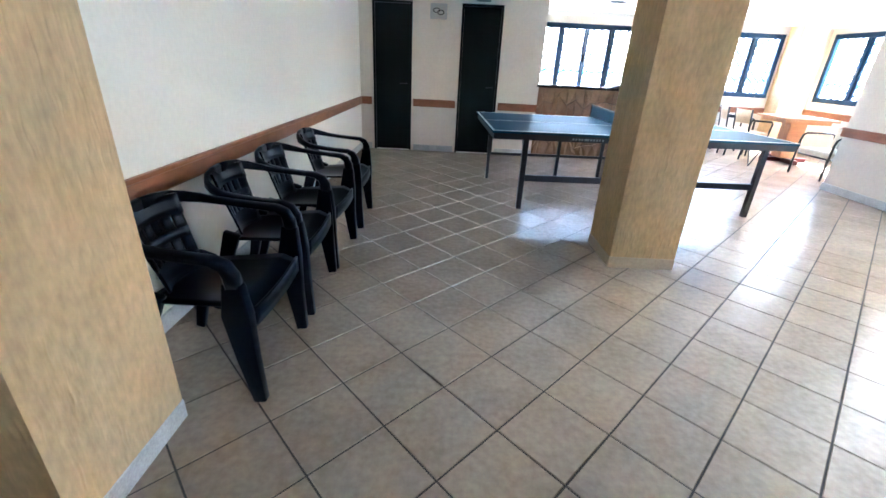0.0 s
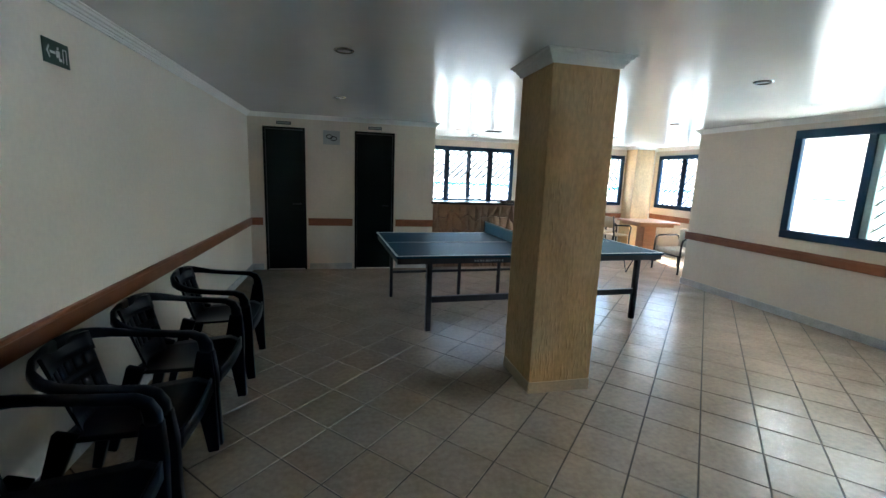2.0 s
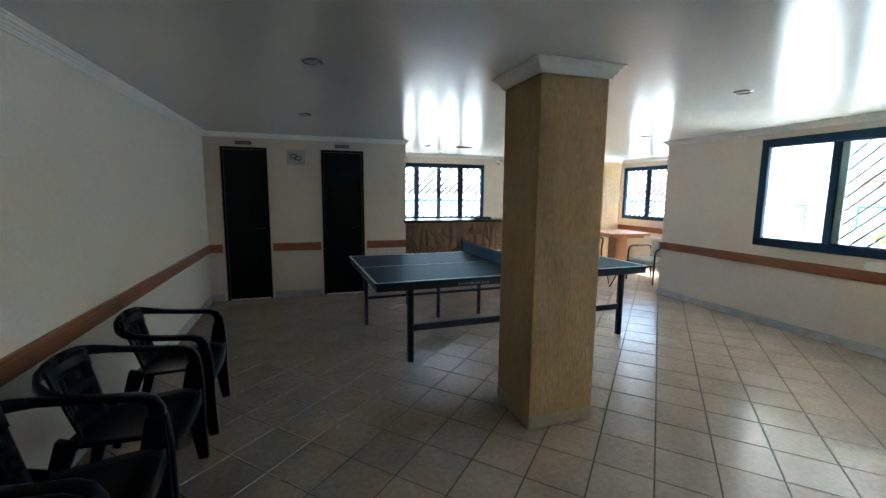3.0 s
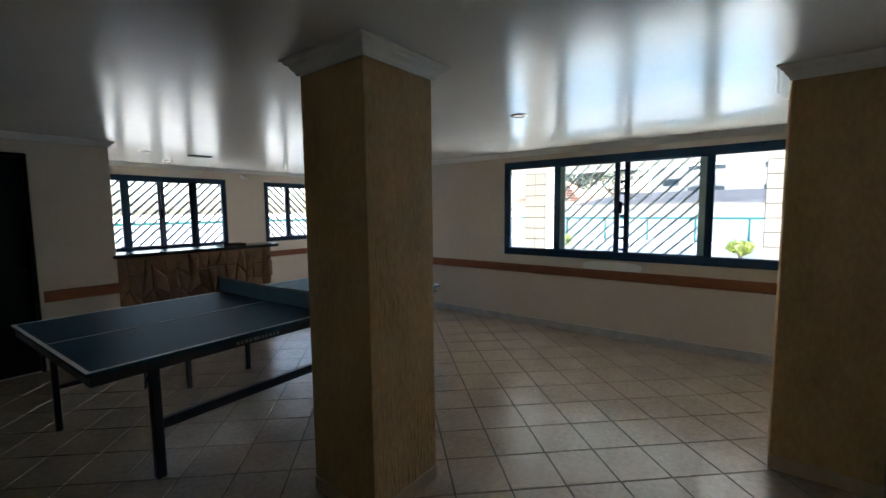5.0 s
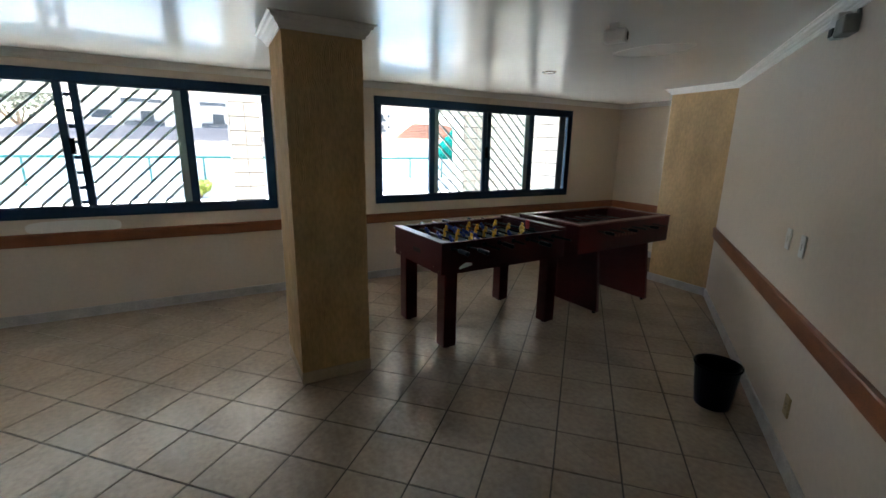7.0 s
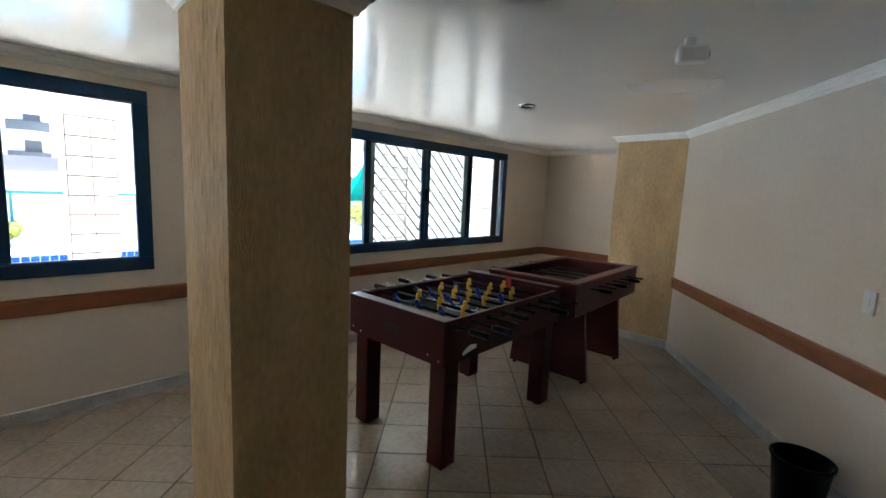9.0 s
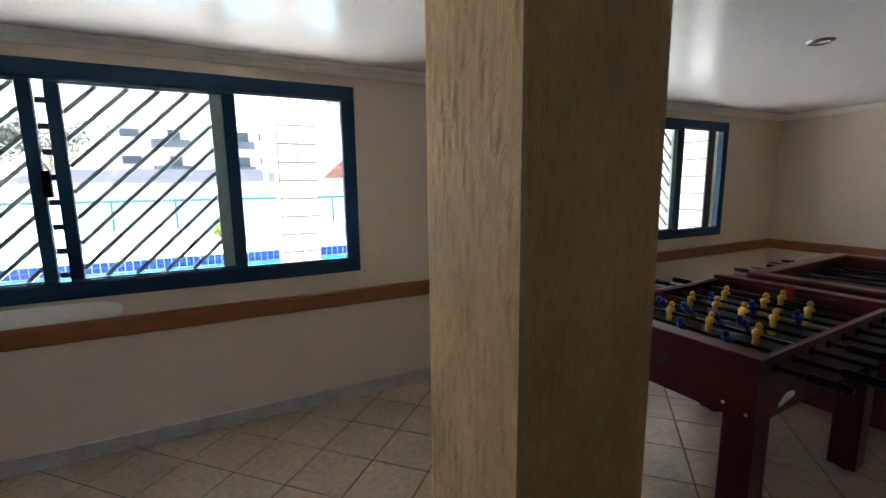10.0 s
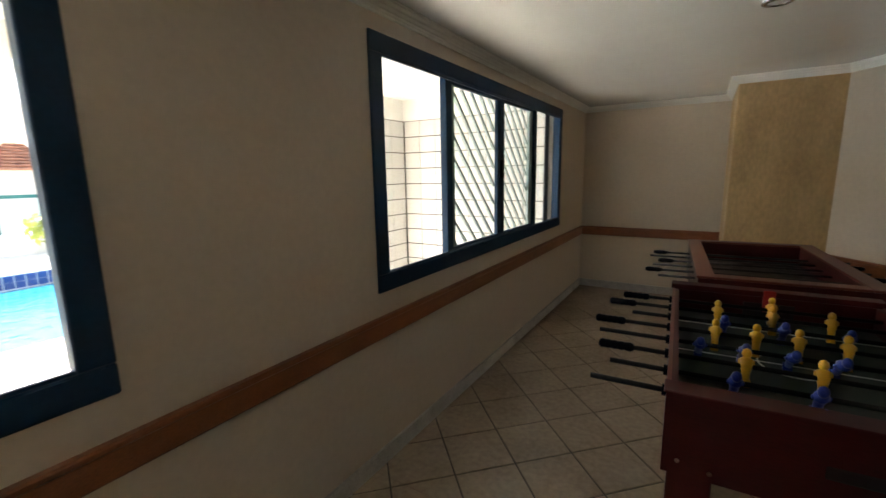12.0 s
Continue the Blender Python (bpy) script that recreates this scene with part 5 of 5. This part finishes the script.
def hip_house(x0, x1, y0, y1, zw, zr, mat, label):
    t = thing("house", label, "house", "houses")
    part("wall", b1(x0 + 0.4, x1 - 0.4, y0 + 0.4, y1 - 0.4, ZG, zw), M_HOUSE, t)
    bm = bmesh.new()
    m = (x1 - x0) / 2
    xm, a, b = (x0 + x1) / 2, y0 + min(m, (y1 - y0) * 0.45), y1 - min(m, (y1 - y0) * 0.45)
    e = [bm.verts.new(p) for p in ((x0, y0, zw), (x1, y0, zw), (x1, y1, zw), (x0, y1, zw))]
    r = [bm.verts.new(p) for p in ((xm, a, zr), (xm, b, zr))]
    bm.faces.new((e[0], e[1], r[0]))
    bm.faces.new((e[2], e[3], r[1]))
    bm.faces.new((e[1], e[2], r[1], r[0]))
    bm.faces.new((e[3], e[0], r[0], r[1]))
    bm.faces.new(e[::-1])
    roof = part("roof", bm, mat, t)
    # courses of tiles on the slope that faces the pool
    n = 9
    for k in range(n):
        f = k / n
        za, xa = zw + (zr - zw) * f, x0 + (xm - x0) * f
        ya, yb = y0 + (a - y0) * f, y1 + (b - y1) * f
        bm = bmesh.new()
        tube(bm, [(xa, ya, za + 0.04), (xa, yb, za + 0.04)], 0.07, 5)
        part("tile_course", bm, mat, roof)


hip_house(36, 42, -7.6, -2.6, 2.1, 3.7, M_ROOF, "house with a red tiled hip roof")
hip_house(36, 43, 15.5, 21.5, 2.2, 4.2, M_ROOF, "house with a red tiled hip roof")
hip_house(28, 33, -0.5, 13.0, 1.75, 2.5, M_GREYROOF, "low house with a grey roof")
hip_house(44, 52, -26, -14, 2.6, 4.4, M_ROOF, "house with a red tiled hip roof")

pole = thing("utility_pole", "grey concrete utility pole with crossarm and cables", "pole", at=(26, 2.0, ZG))
bm = bmesh.new()
tube(bm, [(0, 0, 0), (0, 0, 5.2)], [0.14, 0.09], 10)
part("shaft", bm, M_GREY, pole)
part("crossarm", b1(-0.05, 0.05, -0.8, 0.8, 4.6, 4.7), M_GREY, pole)
for dy in (-0.7, 0.0, 0.7):
    bm = bmesh.new()
    tube(bm, [(dy * 0.2, y, 4.74 + dy * 0.4 + 0.0006 * (abs(y) - 30) ** 2 - 0.54) for y in range(-45, 46, 5)], 0.012, 4)
    part("cable", bm, M_STEEL, pole)

par = thing("parasol", "half-open teal parasol standing by the porch", "parasol", at=(9.6, -1.29, ZG))
bm = bmesh.new()
tube(bm, [(0, 0, 0.04), (0, 0, 2.30)], 0.02, 8)
part("pole", bm, M_WHITE, par)
bm = bmesh.new()
disc(bm, 0, 0, 0, 0.05, 0.22)
part("base", bm, M_GREY, par)
bm = bmesh.new()
n = 16
prev = None
for z, r in ((2.26, 0.02), (1.96, 0.20), (1.72, 0.42), (1.60, 0.50), (1.50, 0.48)):
    cur = [bm.verts.new((r * (1 + 0.10 * (k % 2)) * math.cos(k * 2 * math.pi / n), r * (1 + 0.10 * (k % 2)) * math.sin(k * 2 * math.pi / n), z)) for k in range(n)]
    if prev:
        for k in range(n):
            bm.faces.new((prev[k], prev[(k + 1) % n], cur[(k + 1) % n], cur[k]))
    prev = cur
part("canopy", bm, M_CANOPY, par, "slack teal cloth")

# ---- floor tiles ----
TSU, TSV, TA, TB = 0.328, 0.3122, radians(45.24), radians(133.3)
TU, TV = Vector((math.cos(TA), math.sin(TA))), Vector((math.cos(TB), math.sin(TB)))
TO = Vector((2.580, 4.320))
REGIONS = [[(0, DG1[1]), (XW, DG1[1]), (XW, YE), (0, YE)], [(0, -1.0), (DG1[0], -1.0), (DG1[0], DG1[1]), (0, DG1[1])],
           [DG0, (XW, -1.38), (XW, DG1[1]), DG1], [(4.88, YF), (XW, YF), (XW, -1.38), (4.88, -1.38)],
           [(0, YE), (XB, YE), (XB, YD), (0, YD)], [(XD, YD), (XB, YD), (XB, YB), (XD, YB)]]


def clip(poly, region):
    """The part of a convex polygon inside a convex region given counter-clockwise."""
    for i in range(len(region)):
        a, b = Vector(region[i]), Vector(region[(i + 1) % len(region)])
        d = b - a
        side = lambda p: d.x * (p.y - a.y) - d.y * (p.x - a.x)
        out = []
        for k in range(len(poly)):
            p, q = poly[k], poly[(k + 1) % len(poly)]
            sp_, sq = side(p), side(q)
            if sp_ >= 0:
                out.append(p)
            if (sp_ >= 0) != (sq >= 0):
                out.append(p + (q - p) * (sp_ / (sp_ - sq)))
        poly = out
        if len(poly) < 3:
            return []
    return poly


def tile_into(bm, poly):
    c = sum(poly, Vector((0, 0))) / len(poly)
    lo = [bm.verts.new((p.x, p.y, -0.0035)) for p in poly]
    hi = [bm.verts.new((p.x + (c.x - p.x) * 0.012, p.y + (c.y - p.y) * 0.012, 0.0)) for p in poly]
    bm.faces.new(hi)
    for k in range(len(poly)):
        j = (k + 1) % len(poly)
        bm.faces.new((lo[k], lo[j], hi[j], hi[k]))


floor = bpy.data.objects["floor"]
g = 0.0034
bm = bmesh.new()
tile_into(bm, [TU * (a * (TSU / 2 - g)) + TV * (b * (TSV / 2 - g)) for a, b in ((-1, -1), (1, -1), (1, 1), (-1, 1))])
tile_mesh = mesh_of("floor_tile", bm, M_TILE)
rest, singles = bmesh.new(), 0
rt = random.Random(9)
for i in range(-45, 46):
    for k in range(-45, 46):
        c = TO + TU * (TSU * (i + 0.5)) + TV * (TSV * (k + 0.5))
        if not (-0.4 < c.x < XB + 0.4 and YF - 0.4 < c.y < YB + 0.4):
            continue
        quad = [c + TU * (a * (TSU / 2 - g)) + TV * (b * (TSV / 2 - g)) for a, b in ((-1, -1), (1, -1), (1, 1), (-1, 1))]
        area = (TSU - 2 * g) * (TSV - 2 * g)
        for reg in REGIONS:
            poly = clip(quad, reg)
            if not poly:
                continue
            full = abs(sum(poly[n].x * poly[(n + 1) % len(poly)].y - poly[(n + 1) % len(poly)].x * poly[n].y for n in range(len(poly)))) / 2 > area * 0.9999
            if full and 0.6 < c.y < 5.6 and singles < 300:
                t = new("floor_tile", tile_mesh)
                t.location = (c.x, c.y, rt.uniform(-0.0004, 0.0004))
                t.parent = floor
                singles += 1
            else:
                tile_into(rest, poly)
ob = new("floor_tiles_rest", mesh_of("floor_tiles_rest", rest, M_TILE))
ob.parent = floor
tagged(ob, "beige ceramic tiles laid diagonally", "", "", "stuff")
